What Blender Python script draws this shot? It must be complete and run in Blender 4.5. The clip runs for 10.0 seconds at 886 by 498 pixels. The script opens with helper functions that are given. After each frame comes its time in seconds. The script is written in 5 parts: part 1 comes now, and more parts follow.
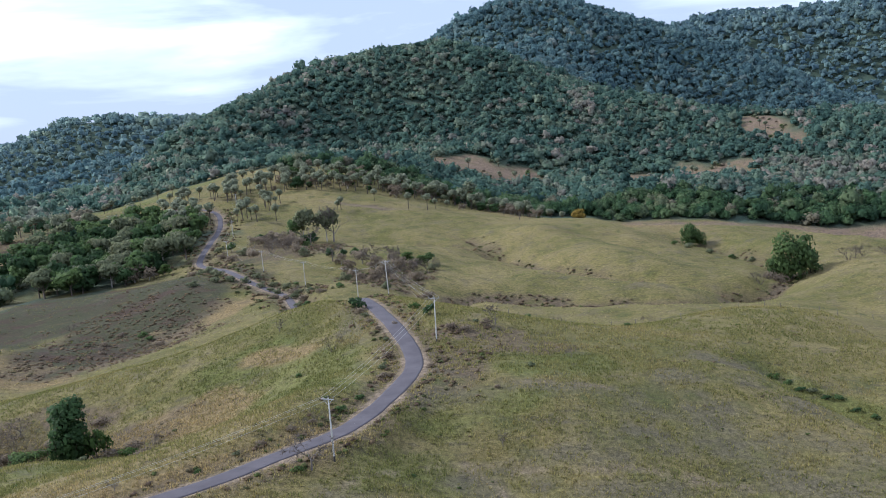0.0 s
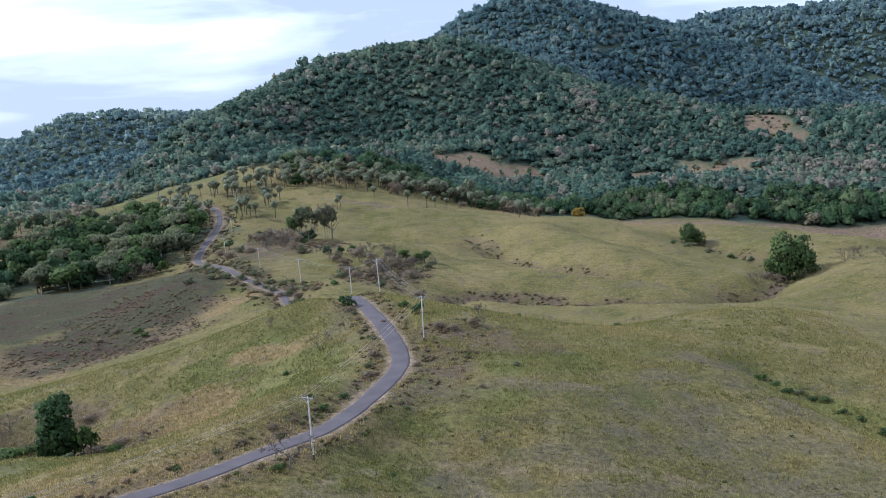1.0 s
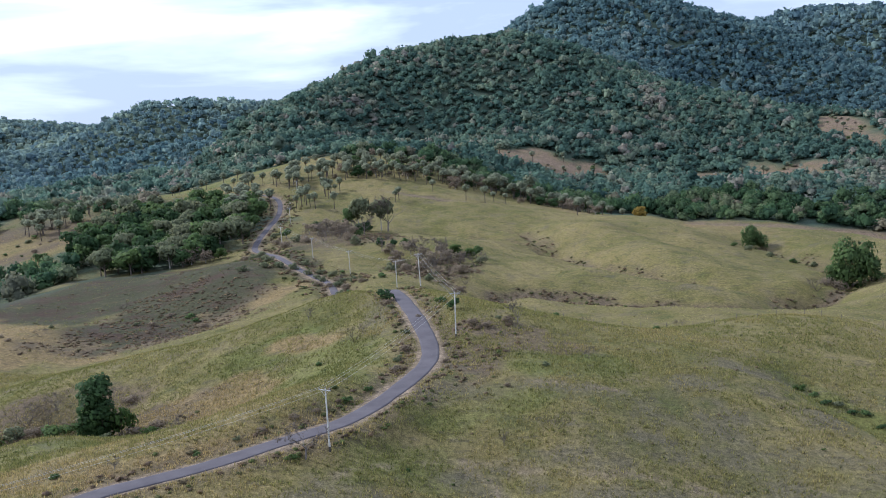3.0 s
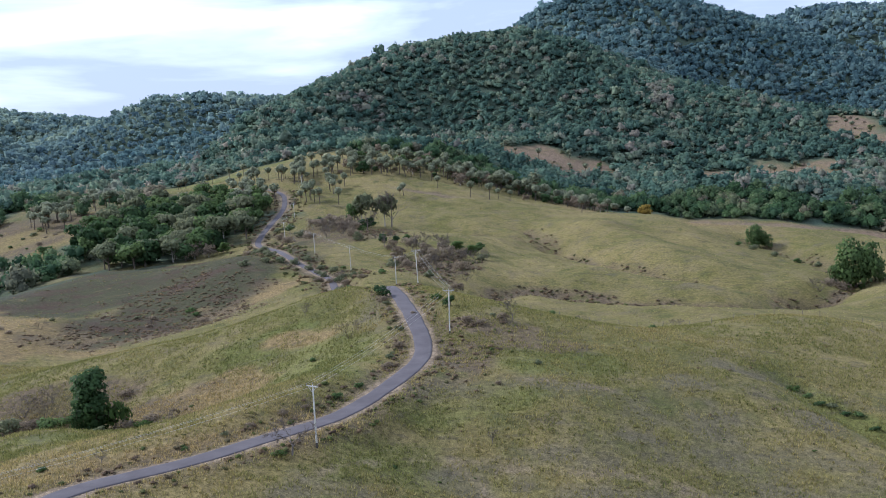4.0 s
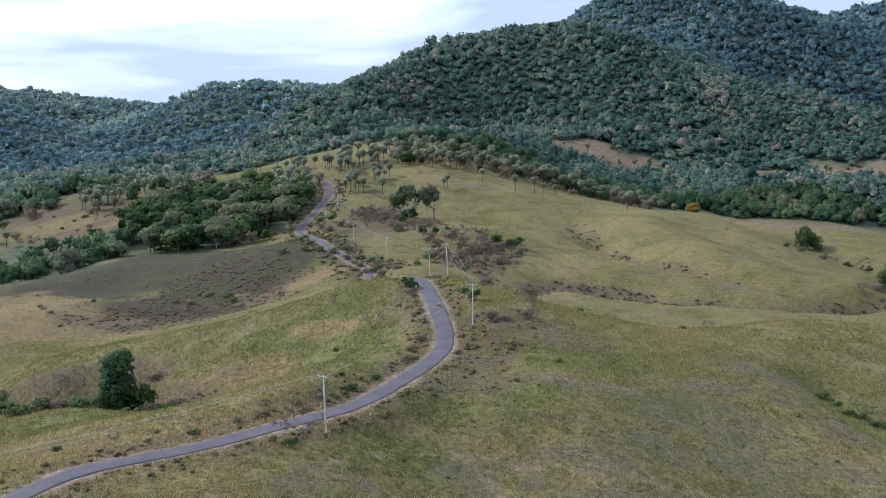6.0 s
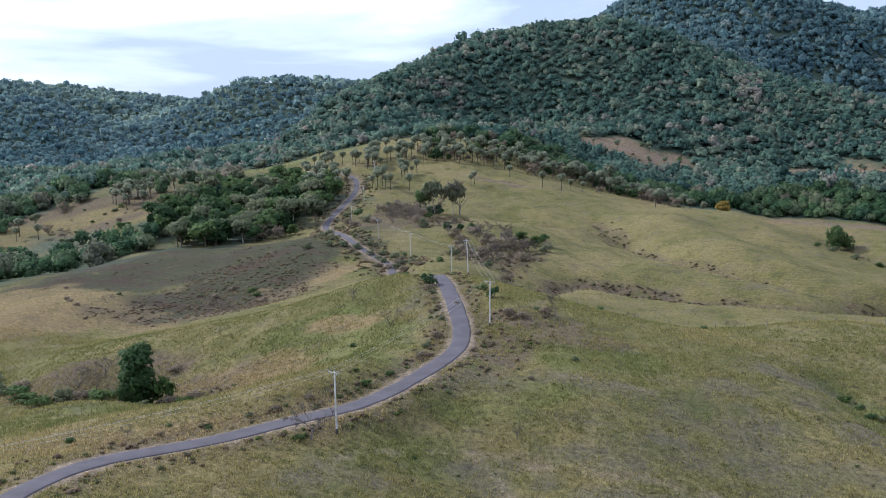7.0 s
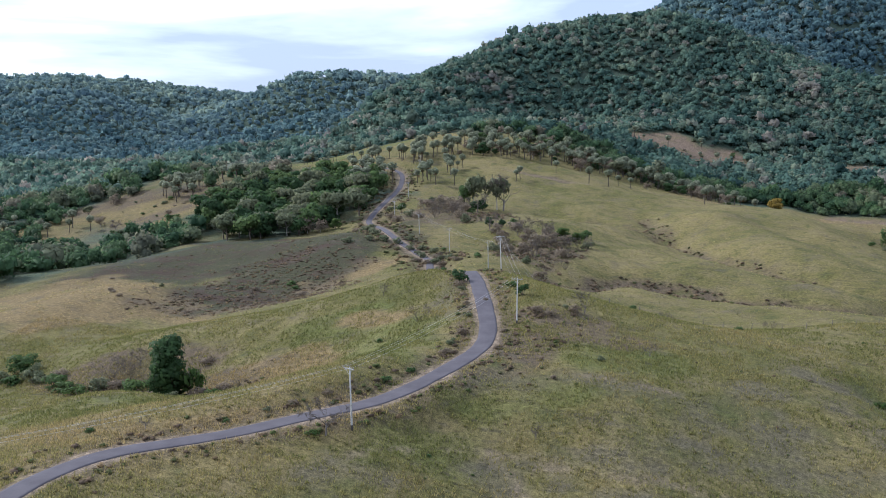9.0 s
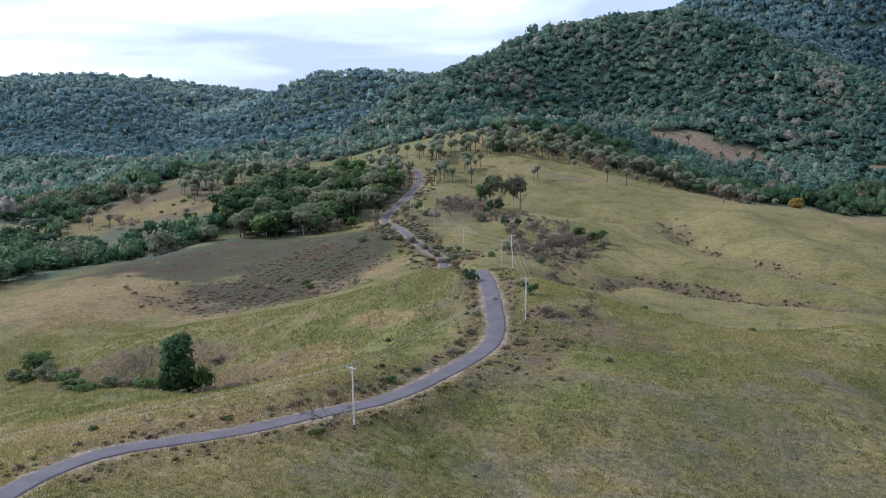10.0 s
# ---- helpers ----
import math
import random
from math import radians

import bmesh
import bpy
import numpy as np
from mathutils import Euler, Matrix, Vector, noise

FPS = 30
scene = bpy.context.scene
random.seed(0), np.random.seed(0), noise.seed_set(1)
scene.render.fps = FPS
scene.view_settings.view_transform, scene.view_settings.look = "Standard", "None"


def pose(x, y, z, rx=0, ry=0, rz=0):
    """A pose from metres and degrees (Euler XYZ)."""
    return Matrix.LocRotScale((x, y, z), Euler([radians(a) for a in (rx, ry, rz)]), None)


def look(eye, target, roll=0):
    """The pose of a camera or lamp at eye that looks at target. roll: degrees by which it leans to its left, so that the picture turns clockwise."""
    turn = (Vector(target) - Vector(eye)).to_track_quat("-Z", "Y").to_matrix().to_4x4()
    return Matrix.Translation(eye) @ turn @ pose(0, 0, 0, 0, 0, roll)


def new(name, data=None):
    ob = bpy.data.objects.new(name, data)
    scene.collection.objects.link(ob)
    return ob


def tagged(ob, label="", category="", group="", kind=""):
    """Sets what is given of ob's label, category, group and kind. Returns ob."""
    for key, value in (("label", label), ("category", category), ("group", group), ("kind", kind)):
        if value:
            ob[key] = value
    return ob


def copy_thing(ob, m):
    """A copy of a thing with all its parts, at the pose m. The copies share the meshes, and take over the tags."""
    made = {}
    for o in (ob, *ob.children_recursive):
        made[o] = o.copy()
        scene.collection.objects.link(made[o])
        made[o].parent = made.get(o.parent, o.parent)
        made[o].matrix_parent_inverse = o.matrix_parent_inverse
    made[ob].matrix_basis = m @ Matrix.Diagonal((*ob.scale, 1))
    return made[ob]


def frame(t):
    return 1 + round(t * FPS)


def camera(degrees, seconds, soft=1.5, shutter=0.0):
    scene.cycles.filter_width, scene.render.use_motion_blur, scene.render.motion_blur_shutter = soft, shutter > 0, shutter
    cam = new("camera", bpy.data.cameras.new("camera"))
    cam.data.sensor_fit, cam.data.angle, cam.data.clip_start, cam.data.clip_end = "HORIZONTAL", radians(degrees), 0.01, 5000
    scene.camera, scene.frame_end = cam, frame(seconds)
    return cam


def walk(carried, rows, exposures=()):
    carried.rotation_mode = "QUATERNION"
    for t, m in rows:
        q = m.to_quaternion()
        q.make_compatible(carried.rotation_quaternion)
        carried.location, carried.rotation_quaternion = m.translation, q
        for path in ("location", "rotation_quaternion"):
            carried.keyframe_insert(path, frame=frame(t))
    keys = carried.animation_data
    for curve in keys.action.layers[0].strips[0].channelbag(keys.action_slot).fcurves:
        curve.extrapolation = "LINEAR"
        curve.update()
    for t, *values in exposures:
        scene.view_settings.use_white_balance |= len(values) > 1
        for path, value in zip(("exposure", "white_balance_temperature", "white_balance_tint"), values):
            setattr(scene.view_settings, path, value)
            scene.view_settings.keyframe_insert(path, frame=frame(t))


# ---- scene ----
cam = camera(51.9, 10.0, soft=0.9)
PATH = [
    (0, (-3.452, -2.874, 41.824), (-3.419, -0.888, 41.594), -5.5),
    (0.5, (-1.696, -2.9, 41.838), (-1.661, -0.914, 41.605), -5.4),
    (1, (-0.104, -2.899, 41.837), (-0.082, -0.913, 41.602), -5.2),
    (1.5, (1.589, -3.086, 41.901), (1.573, -1.1, 41.666), -4.9),
    (2, (3.205, -3.062, 41.906), (3.142, -1.076, 41.672), -4.7),
    (2.5, (4.732, -2.834, 41.832), (4.628, -0.85, 41.597), -4.4),
    (4, (8.978, -2.272, 41.804), (8.833, -0.293, 41.56), -3.5),
    (4.5, (10.181, -1.981, 41.829), (10.036, -0.002, 41.578), -3.1),
    (5, (11.57, -1.549, 41.767), (11.39, 0.427, 41.514), -2.9),
    (5.5, (12.697, -1.359, 41.794), (12.47, 0.612, 41.539), -2.6),
    (6.8, (15.875, 0.003, 41.654), (15.571, 1.963, 41.394), -2.0),
    (7, (16.273, 0.188, 41.653), (15.95, 2.144, 41.391), -2.0),
    (7.5, (17.495, 0.626, 41.681), (17.127, 2.574, 41.417), -2.0),
    (8, (18.587, 1.145, 41.678), (18.194, 3.088, 41.411), -1.9),
    (8.5, (19.716, 1.645, 41.689), (19.301, 3.583, 41.42), -1.8),
    (9, (20.886, 2.331, 41.651), (20.449, 4.264, 41.381), -1.8),
    (9.5, (21.933, 3.072, 41.591), (21.474, 5.0, 41.32), -1.8),
    (10, (23.05, 3.738, 41.495), (22.568, 5.66, 41.224), -1.8),
]
walk(cam, [(t, look(e, g, r)) for t, e, g, r in PATH], [(0, 0.48, 5650, 11), (10, 0.48, 5650, 11)])

# ---- sky and sun ----
SUN_HEIGHT, SUN_TURN = 40.0, 282.0      # degrees above the horizon; compass turn, clockwise from +y

world = bpy.data.worlds.new("sky")
scene.world = world
world.use_nodes = True
wt = world.node_tree
wt.nodes.clear()


def wnode(kind, **values):
    n = wt.nodes.new(kind)
    for key, value in values.items():
        n.inputs[key].default_value = value
    return n


sky = wnode("ShaderNodeTexSky")
sky.sky_type, sky.sun_disc = "NISHITA", False
sky.sun_elevation, sky.sun_rotation = radians(SUN_HEIGHT), radians(SUN_TURN)
sky.air_density, sky.dust_density = 1.0, 2.0
blue = wnode("ShaderNodeMix")
blue.data_type, blue.blend_type = "RGBA", "MULTIPLY"
blue.inputs["Factor"].default_value = 1.0
wt.links.new(sky.outputs["Color"], blue.inputs["A"])
blue.inputs["B"].default_value = (0.12, 0.12, 0.12, 1)
place = wnode("ShaderNodeTexCoord")
flat = wnode("ShaderNodeMapping", Scale=(1.0, 1.0, 5.5), Location=(0.35, 0.15, 0.0))
wt.links.new(place.outputs["Generated"], flat.inputs["Vector"])
banks = wnode("ShaderNodeTexNoise", Scale=2.3, Detail=6.0, Roughness=0.52, Distortion=0.25)
wt.links.new(flat.outputs["Vector"], banks.inputs["Vector"])
tone = wnode("ShaderNodeValToRGB")
tone.color_ramp.elements[0].position, tone.color_ramp.elements[0].color = 0.44, (0.44, 0.50, 0.63, 1)
tone.color_ramp.elements[1].position, tone.color_ramp.elements[1].color = 0.65, (1.05, 1.06, 1.08, 1)
mid = tone.color_ramp.elements.new(0.54)
mid.color = (0.68, 0.74, 0.86, 1)
wt.links.new(banks.outputs["Fac"], tone.inputs["Fac"])
cover = wnode("ShaderNodeMix")
cover.data_type = "RGBA"
cover.inputs["Factor"].default_value = 0.90
wt.links.new(blue.outputs["Result"], cover.inputs["A"])
wt.links.new(tone.outputs["Color"], cover.inputs["B"])
back = wnode("ShaderNodeBackground", Strength=1.08)
wt.links.new(cover.outputs["Result"], back.inputs["Color"])
wt.links.new(back.outputs["Background"], wnode("ShaderNodeOutputWorld").inputs["Surface"])

sun = new("sun", bpy.data.lights.new("sun", "SUN"))
sun.data.energy, sun.data.angle, sun.data.color = 2.9, radians(5), (1.0, 0.96, 0.88)
a, b = radians(SUN_TURN), radians(SUN_HEIGHT)
sun.matrix_world = look((0, 0, 0), (-math.sin(a) * math.cos(b), -math.cos(a) * math.cos(b), -math.sin(b)))


# ---- materials ----
class Nodes:
    """A material under construction."""

    def __init__(self, name, rough=0.8, spec=0.3):
        self.mat = bpy.data.materials.new(name)
        self.mat.use_nodes = True
        self.tree = self.mat.node_tree
        self.bsdf = self.tree.nodes["Principled BSDF"]
        self.bsdf.inputs["Roughness"].default_value = rough
        self.bsdf.inputs["Specular IOR Level"].default_value = spec

    def add(self, kind, **values):
        n = self.tree.nodes.new(kind)
        for key, value in values.items():
            n.inputs[key].default_value = value
        return n

    def link(self, a, b):
        self.tree.links.new(a, b)

    def at(self):
        return self.add("ShaderNodeNewGeometry").outputs["Position"]

    def noise(self, scale, detail=4.0, where=None, rough=0.55, squash=None):
        n = self.add("ShaderNodeTexNoise", Scale=scale, Detail=detail, Roughness=rough)
        where = where or self.at()
        if squash:
            m = self.add("ShaderNodeMapping", Scale=squash)
            self.link(where, m.inputs["Vector"])
            where = m.outputs["Vector"]
        self.link(where, n.inputs["Vector"])
        return n.outputs["Fac"]

    def step(self, value, low, high, top=1.0):
        n = self.add("ShaderNodeMapRange")
        n.inputs["From Min"].default_value, n.inputs["From Max"].default_value = low, high
        n.inputs["To Max"].default_value = top
        self.link(value, n.inputs["Value"])
        return n.outputs["Result"]

    def times(self, a, b, how="MULTIPLY"):
        n = self.add("ShaderNodeMath")
        n.operation, n.use_clamp = how, True
        for k, v in enumerate((a, b)):
            if isinstance(v, (int, float)):
                n.inputs[k].default_value = v
            else:
                self.link(v, n.inputs[k])
        return n.outputs["Value"]

    def mix(self, a, b, fac, how="MIX"):
        n = self.add("ShaderNodeMix")
        n.data_type, n.blend_type = "RGBA", how
        for key, v in (("A", a), ("B", b)):
            if isinstance(v, tuple):
                n.inputs[key].default_value = (*v, 1)
            else:
                self.link(v, n.inputs[key])
        if isinstance(fac, (int, float)):
            n.inputs["Factor"].default_value = fac
        else:
            self.link(fac, n.inputs["Factor"])
        return n.outputs["Result"]

    def attr(self, name):
        n = self.add("ShaderNodeAttribute")
        n.attribute_name = name
        return n.outputs["Fac"]

    def ramp(self, value, stops):
        n = self.add("ShaderNodeValToRGB")
        r = n.color_ramp
        for k, (p, c) in enumerate(stops):
            e = r.elements[k] if k < 2 else r.elements.new(p)
            e.position, e.color = p, (*c, 1)
        self.link(value, n.inputs["Fac"])
        return n.outputs["Color"]

    def colour(self, c):
        if isinstance(c, tuple):
            self.bsdf.inputs["Base Color"].default_value = (*c, 1)
        else:
            self.link(c, self.bsdf.inputs["Base Color"])
        return self

    def thin(self, colour, share=0.45):
        """Leaves let some light through."""
        t = self.add("ShaderNodeBsdfTranslucent")
        self.link(colour, t.inputs["Color"])
        mix = self.add("ShaderNodeMixShader", Fac=share)
        self.link(self.bsdf.outputs["BSDF"], mix.inputs[1])
        self.link(t.outputs["BSDF"], mix.inputs[2])
        self.link(mix.outputs["Shader"], self.tree.nodes["Material Output"].inputs["Surface"])

    def soft_normal(self):
        """Leaves take the light as the rounded mass that they belong to."""
        n = self.add("ShaderNodeAttribute")
        n.attribute_name = "mass"
        t = self.add("ShaderNodeVectorTransform")
        t.vector_type, t.convert_from, t.convert_to = "NORMAL", "OBJECT", "WORLD"
        self.link(n.outputs["Vector"], t.inputs["Vector"])
        self.link(t.outputs["Vector"], self.bsdf.inputs["Normal"])

    def bump(self, height, strength, distance):
        n = self.add("ShaderNodeBump", Strength=strength, Distance=distance)
        self.link(height, n.inputs["Height"])
        self.link(n.outputs["Normal"], self.bsdf.inputs["Normal"])
        return self


def ground_material():
    m = Nodes("pasture", 0.95, 0.1)
    p = m.at()
    wide = m.noise(0.022, 5, p)
    patchy = m.noise(0.13, 6, p, 0.62)
    fine = m.noise(1.1, 5, p, 0.7)
    grain = m.noise(4.5, 3, p, 0.7)
    c = m.mix((0.136, 0.126, 0.046), (0.220, 0.180, 0.082), m.step(wide, 0.38, 0.62))
    c = m.mix(c, (0.192, 0.156, 0.094), m.step(patchy, 0.47, 0.72, 0.75))
    c = m.mix(c, (0.082, 0.090, 0.037), m.step(patchy, 0.48, 0.30, 0.8))
    c = m.mix(c, (0.122, 0.140, 0.044), m.times(m.attr("lush"), m.step(fine, 0.2, 0.5, 0.6)))
    c = m.mix(c, m.mix((0.165, 0.122, 0.066), (0.275, 0.202, 0.106), fine), m.times(m.attr("dry"), m.step(patchy, 0.22, 0.46)))
    c = m.mix(c, m.mix((0.105, 0.080, 0.058), (0.160, 0.122, 0.084), fine), m.times(m.attr("weeds"), m.step(patchy, 0.28, 0.5)))
    streak = m.noise(0.05, 7, p, 0.72, (1.0, 2.2, 1.0))
    scorched = m.mix((0.060, 0.061, 0.036), (0.076, 0.058, 0.044), m.step(streak, 0.46, 0.60))
    scorched = m.mix(scorched, (0.066, 0.038, 0.034), m.times(m.step(streak, 0.50, 0.60), m.step(fine, 0.35, 0.65)))
    scorched = m.mix(scorched, (0.165, 0.125, 0.072), m.times(m.step(streak, 0.42, 0.32), m.step(patchy, 0.4, 0.6)))
    c = m.mix(c, scorched, m.attr("burnt"))
    c = m.mix(c, m.mix((0.125, 0.092, 0.074), (0.27, 0.195, 0.150), m.step(m.noise(0.4, 6, p, 0.7), 0.3, 0.7)), m.times(m.attr("cleared"), m.step(patchy, 0.2, 0.5)))
    # forest floor, tinted blue-green to blend with the haze-coloured crowns
    c = m.mix(c, m.mix((0.056, 0.088, 0.070), (0.084, 0.114, 0.090), patchy), m.attr("woods"))
    c = m.mix(c, m.mix((0.092, 0.084, 0.070), (0.135, 0.118, 0.090), fine), m.times(m.attr("worn"), m.step(patchy, 0.3, 0.55, 0.65)))
    sparse = m.times(m.step(m.noise(0.075, 6, p, 0.68), 0.57, 0.68), m.step(fine, 0.35, 0.62))
    c = m.mix(c, (0.108, 0.094, 0.082), m.times(sparse, 0.8))
    tread = m.noise(0.5, 4, p, 0.6, (0.28, 1.3, 2.2))
    c = m.mix(c, (0.092, 0.080, 0.060), m.times(m.step(tread, 0.54, 0.66), 0.55))
    c = m.mix(c, m.mix((0.165, 0.130, 0.106), (0.330, 0.250, 0.190), fine), m.attr("soil"))
    c = m.mix(c, m.mix((0.28, 0.29, 0.28), (1.42, 1.42, 1.35), m.step(fine, 0.3, 0.7)), 0.65, "MULTIPLY")
    c = m.mix(c, m.mix((0.35, 0.36, 0.34), (1.6, 1.56, 1.45), m.step(grain, 0.3, 0.7)), 0.75, "MULTIPLY")
    m.colour(c)
    m.bump(m.times(m.times(fine, 0.7), m.times(grain, 0.3), "ADD"), 0.9, 0.5)
    return m.mat


def leaf_material(name, stops, rough=0.6, spread=0.55, soft=True, mottle=0.0):
    """Foliage: one tone a tree, another a clump of leaves."""
    m = Nodes(name, rough, 0.08)
    tree = m.attr("tone")
    c = m.ramp(tree, stops)
    clump = m.add("ShaderNodeNewGeometry").outputs["Random Per Island"]
    c = m.mix(c, m.mix((0.55, 0.6, 0.6), (1.55, 1.5, 1.35), clump), spread, "MULTIPLY")
    if mottle:
        p = m.at()
        c = m.mix(c, m.mix((0.45, 0.5, 0.5), (1.6, 1.55, 1.45), m.step(m.noise(0.55, 5, p, 0.7), 0.3, 0.7)), mottle, "MULTIPLY")
        c = m.mix(c, m.mix((0.75, 0.8, 0.8), (1.25, 1.22, 1.15), m.step(m.noise(0.02, 4, p), 0.35, 0.65)), 0.8, "MULTIPLY")
    m.colour(c)
    m.thin(c)
    if soft:
        m.soft_normal()
    return m.mat


def own_leaf_material(name, dark, light, spread=0.6, soft=True):
    m = Nodes(name, 0.6, 0.12)
    c = m.mix(dark, light, m.add("ShaderNodeObjectInfo").outputs["Random"])
    clump = m.add("ShaderNodeNewGeometry").outputs["Random Per Island"]
    c = m.mix(c, m.mix((0.5, 0.55, 0.5), (1.6, 1.55, 1.35), clump), spread, "MULTIPLY")
    m.colour(c)
    m.thin(c)
    if soft:
        m.soft_normal()
    return m.mat


def bark_material(name, dark, light, scale=2.0):
    m = Nodes(name, 0.9, 0.2)
    n = m.noise(scale, 5, squash=(1, 1, 0.25))
    m.colour(m.mix(dark, light, m.step(n, 0.3, 0.7)))
    m.bump(n, 0.6, 0.05)
    return m.mat


def road_material():
    m = Nodes("worn_asphalt", 0.85, 0.3)
    p = m.at()
    worn, fine = m.noise(0.35, 5, p), m.noise(7.0, 4, p, 0.7)
    c = m.mix((0.076, 0.066, 0.074), (0.108, 0.095, 0.104), m.step(worn, 0.3, 0.7))
    c = m.mix(c, (0.20, 0.18, 0.18), m.step(fine, 0.62, 0.85, 0.5))
    c = m.mix(c, (0.080, 0.075, 0.085), m.times(m.step(m.noise(0.9, 3, p), 0.60, 0.66), 0.6))
    edge = m.times(m.attr("side"), m.step(m.noise(0.8, 5, p), 0.2, 0.75), "ADD")
    c = m.mix(c, m.mix((0.30, 0.225, 0.175), (0.42, 0.33, 0.26), fine), m.step(edge, 1.35, 1.55))
    c = m.mix(c, (0.42, 0.41, 0.39), m.step(m.noise(1.6, 2, p), 0.74, 0.78, 0.7))
    m.colour(c)
    m.bump(fine, 0.4, 0.03)
    return m.mat


def plain_material(name, dark, light, rough=0.7, scale=3.0, metal=0.0):
    m = Nodes(name, rough, 0.3)
    n = m.noise(scale, 5)
    m.colour(m.mix(dark, light, m.step(n, 0.3, 0.7)))
    m.bsdf.inputs["Metallic"].default_value = metal
    m.bump(n, 0.2, 0.01)
    return m.mat


PASTURE = ground_material()
ROAD = road_material()
# blue-green base colours stand in for haze over the mid-distance forest
HAZED_FOREST = leaf_material("hazed_forest_leaves", [
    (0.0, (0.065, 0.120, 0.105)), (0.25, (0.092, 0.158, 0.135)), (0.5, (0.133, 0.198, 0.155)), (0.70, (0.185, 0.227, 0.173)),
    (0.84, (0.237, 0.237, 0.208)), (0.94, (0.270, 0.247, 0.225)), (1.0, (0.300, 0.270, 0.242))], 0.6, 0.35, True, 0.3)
GROVE_LEAF = leaf_material("grove_leaves", [
    (0.0, (0.039, 0.078, 0.046)), (0.3, (0.062, 0.113, 0.057)), (0.55, (0.094, 0.145, 0.074)), (0.72, (0.133, 0.168, 0.099)),
    (0.84, (0.182, 0.178, 0.132)), (0.94, (0.216, 0.182, 0.147)), (1.0, (0.247, 0.213, 0.175))], 0.6, 0.6, True, 0.5)
# distance haze is painted into these leaf colours as blue
HAZED_HIGH_FOREST = leaf_material("hazed_mountain_forest_leaves", [
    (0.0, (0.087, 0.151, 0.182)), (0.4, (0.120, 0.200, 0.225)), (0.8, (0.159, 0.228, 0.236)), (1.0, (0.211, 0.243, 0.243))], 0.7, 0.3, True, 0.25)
# bluest and palest: haze and sunlight on the ridges are put into the colour
HAZED_FAR_FOREST = leaf_material("hazed_ridge_forest_leaves", [
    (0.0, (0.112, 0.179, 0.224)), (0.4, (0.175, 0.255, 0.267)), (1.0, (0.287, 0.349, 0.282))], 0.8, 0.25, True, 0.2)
LEAF_DARK = own_leaf_material("dark_glossy_leaves", (0.036, 0.070, 0.031), (0.056, 0.100, 0.040))
LEAF_GREEN = own_leaf_material("green_leaves", (0.072, 0.118, 0.045), (0.104, 0.152, 0.058))
LEAF_GREY = own_leaf_material("dusty_olive_leaves", (0.130, 0.150, 0.090), (0.162, 0.172, 0.108))
LEAF_BROWN = own_leaf_material("withered_brown_leaves", (0.190, 0.148, 0.118), (0.235, 0.190, 0.150))
LEAF_YELLOW = own_leaf_material("yellow_flowering_leaves", (0.24, 0.17, 0.035), (0.27, 0.19, 0.05))
LEAF_BRIGHT = own_leaf_material("bright_fresh_leaves", (0.062, 0.105, 0.030), (0.080, 0.125, 0.040))
TWIG = own_leaf_material("bare_grey_twigs", (0.150, 0.128, 0.118), (0.190, 0.160, 0.145), 0.4, False)
PALM_LEAF = own_leaf_material("fan_palm_leaves", (0.215, 0.240, 0.170), (0.270, 0.290, 0.215), 0.6)
PALM_DEAD = own_leaf_material("dead_palm_leaves", (0.16, 0.12, 0.075), (0.21, 0.155, 0.10), 0.6, False)
BARK = bark_material("grey_brown_bark", (0.075, 0.058, 0.046), (0.170, 0.140, 0.115))
PALE_BARK = bark_material("pale_bark", (0.24, 0.22, 0.195), (0.40, 0.37, 0.33))
BARE_BARK = bark_material("bare_grey_bark", (0.13, 0.11, 0.098), (0.23, 0.20, 0.18))
PALM_BARK = bark_material("palm_bark", (0.060, 0.048, 0.040), (0.130, 0.105, 0.085), 4.0)
CONCRETE = plain_material("weathered_pole_concrete", (0.40, 0.38, 0.35), (0.56, 0.54, 0.50), 0.8)
TAR = plain_material("dark_tarred_pole_foot", (0.030, 0.026, 0.024), (0.060, 0.052, 0.045), 0.8)
STEEL = plain_material("galvanised_steel", (0.34, 0.34, 0.35), (0.48, 0.48, 0.48), 0.55, 6.0, 0.4)
PORCELAIN = plain_material("brown_grey_porcelain", (0.20, 0.17, 0.16), (0.30, 0.27, 0.25), 0.3)
WIRE = plain_material("aluminium_wire", (0.38, 0.38, 0.36), (0.50, 0.50, 0.47), 0.6, 1.0)
POST = plain_material("grey_fence_wood", (0.11, 0.095, 0.080), (0.20, 0.175, 0.15), 0.9)
GRASS = leaf_material("grass_blades", [
    (0.0, (0.158, 0.164, 0.058)), (0.35, (0.220, 0.206, 0.078)), (0.62, (0.282, 0.240, 0.102)), (0.85, (0.305, 0.245, 0.115)), (1.0, (0.36, 0.275, 0.14))], 0.7, 1.0, False)


# ---- land ----
def vnoise(x, y, size, seed):
    """Smooth noise from -1 to 1 on a lattice of that size."""
    x, y = np.asarray(x, float) / size + seed * 17.13, np.asarray(y, float) / size - seed * 9.71
    i, j = np.floor(x).astype(np.int64), np.floor(y).astype(np.int64)
    u, v = x - i, y - j
    u, v = u * u * (3 - 2 * u), v * v * (3 - 2 * v)

    def h(a, b):
        n = (a * 374761393 + b * 668265263 + seed * 974711) & 0x7FFFFFFF
        n = ((n ^ (n >> 13)) * 1274126177) & 0x7FFFFFFF
        return ((n ^ (n >> 16)) & 0xFFFF) / 32767.5 - 1

    return (h(i, j) * (1 - u) + h(i + 1, j) * u) * (1 - v) + (h(i, j + 1) * (1 - u) + h(i + 1, j + 1) * u) * v


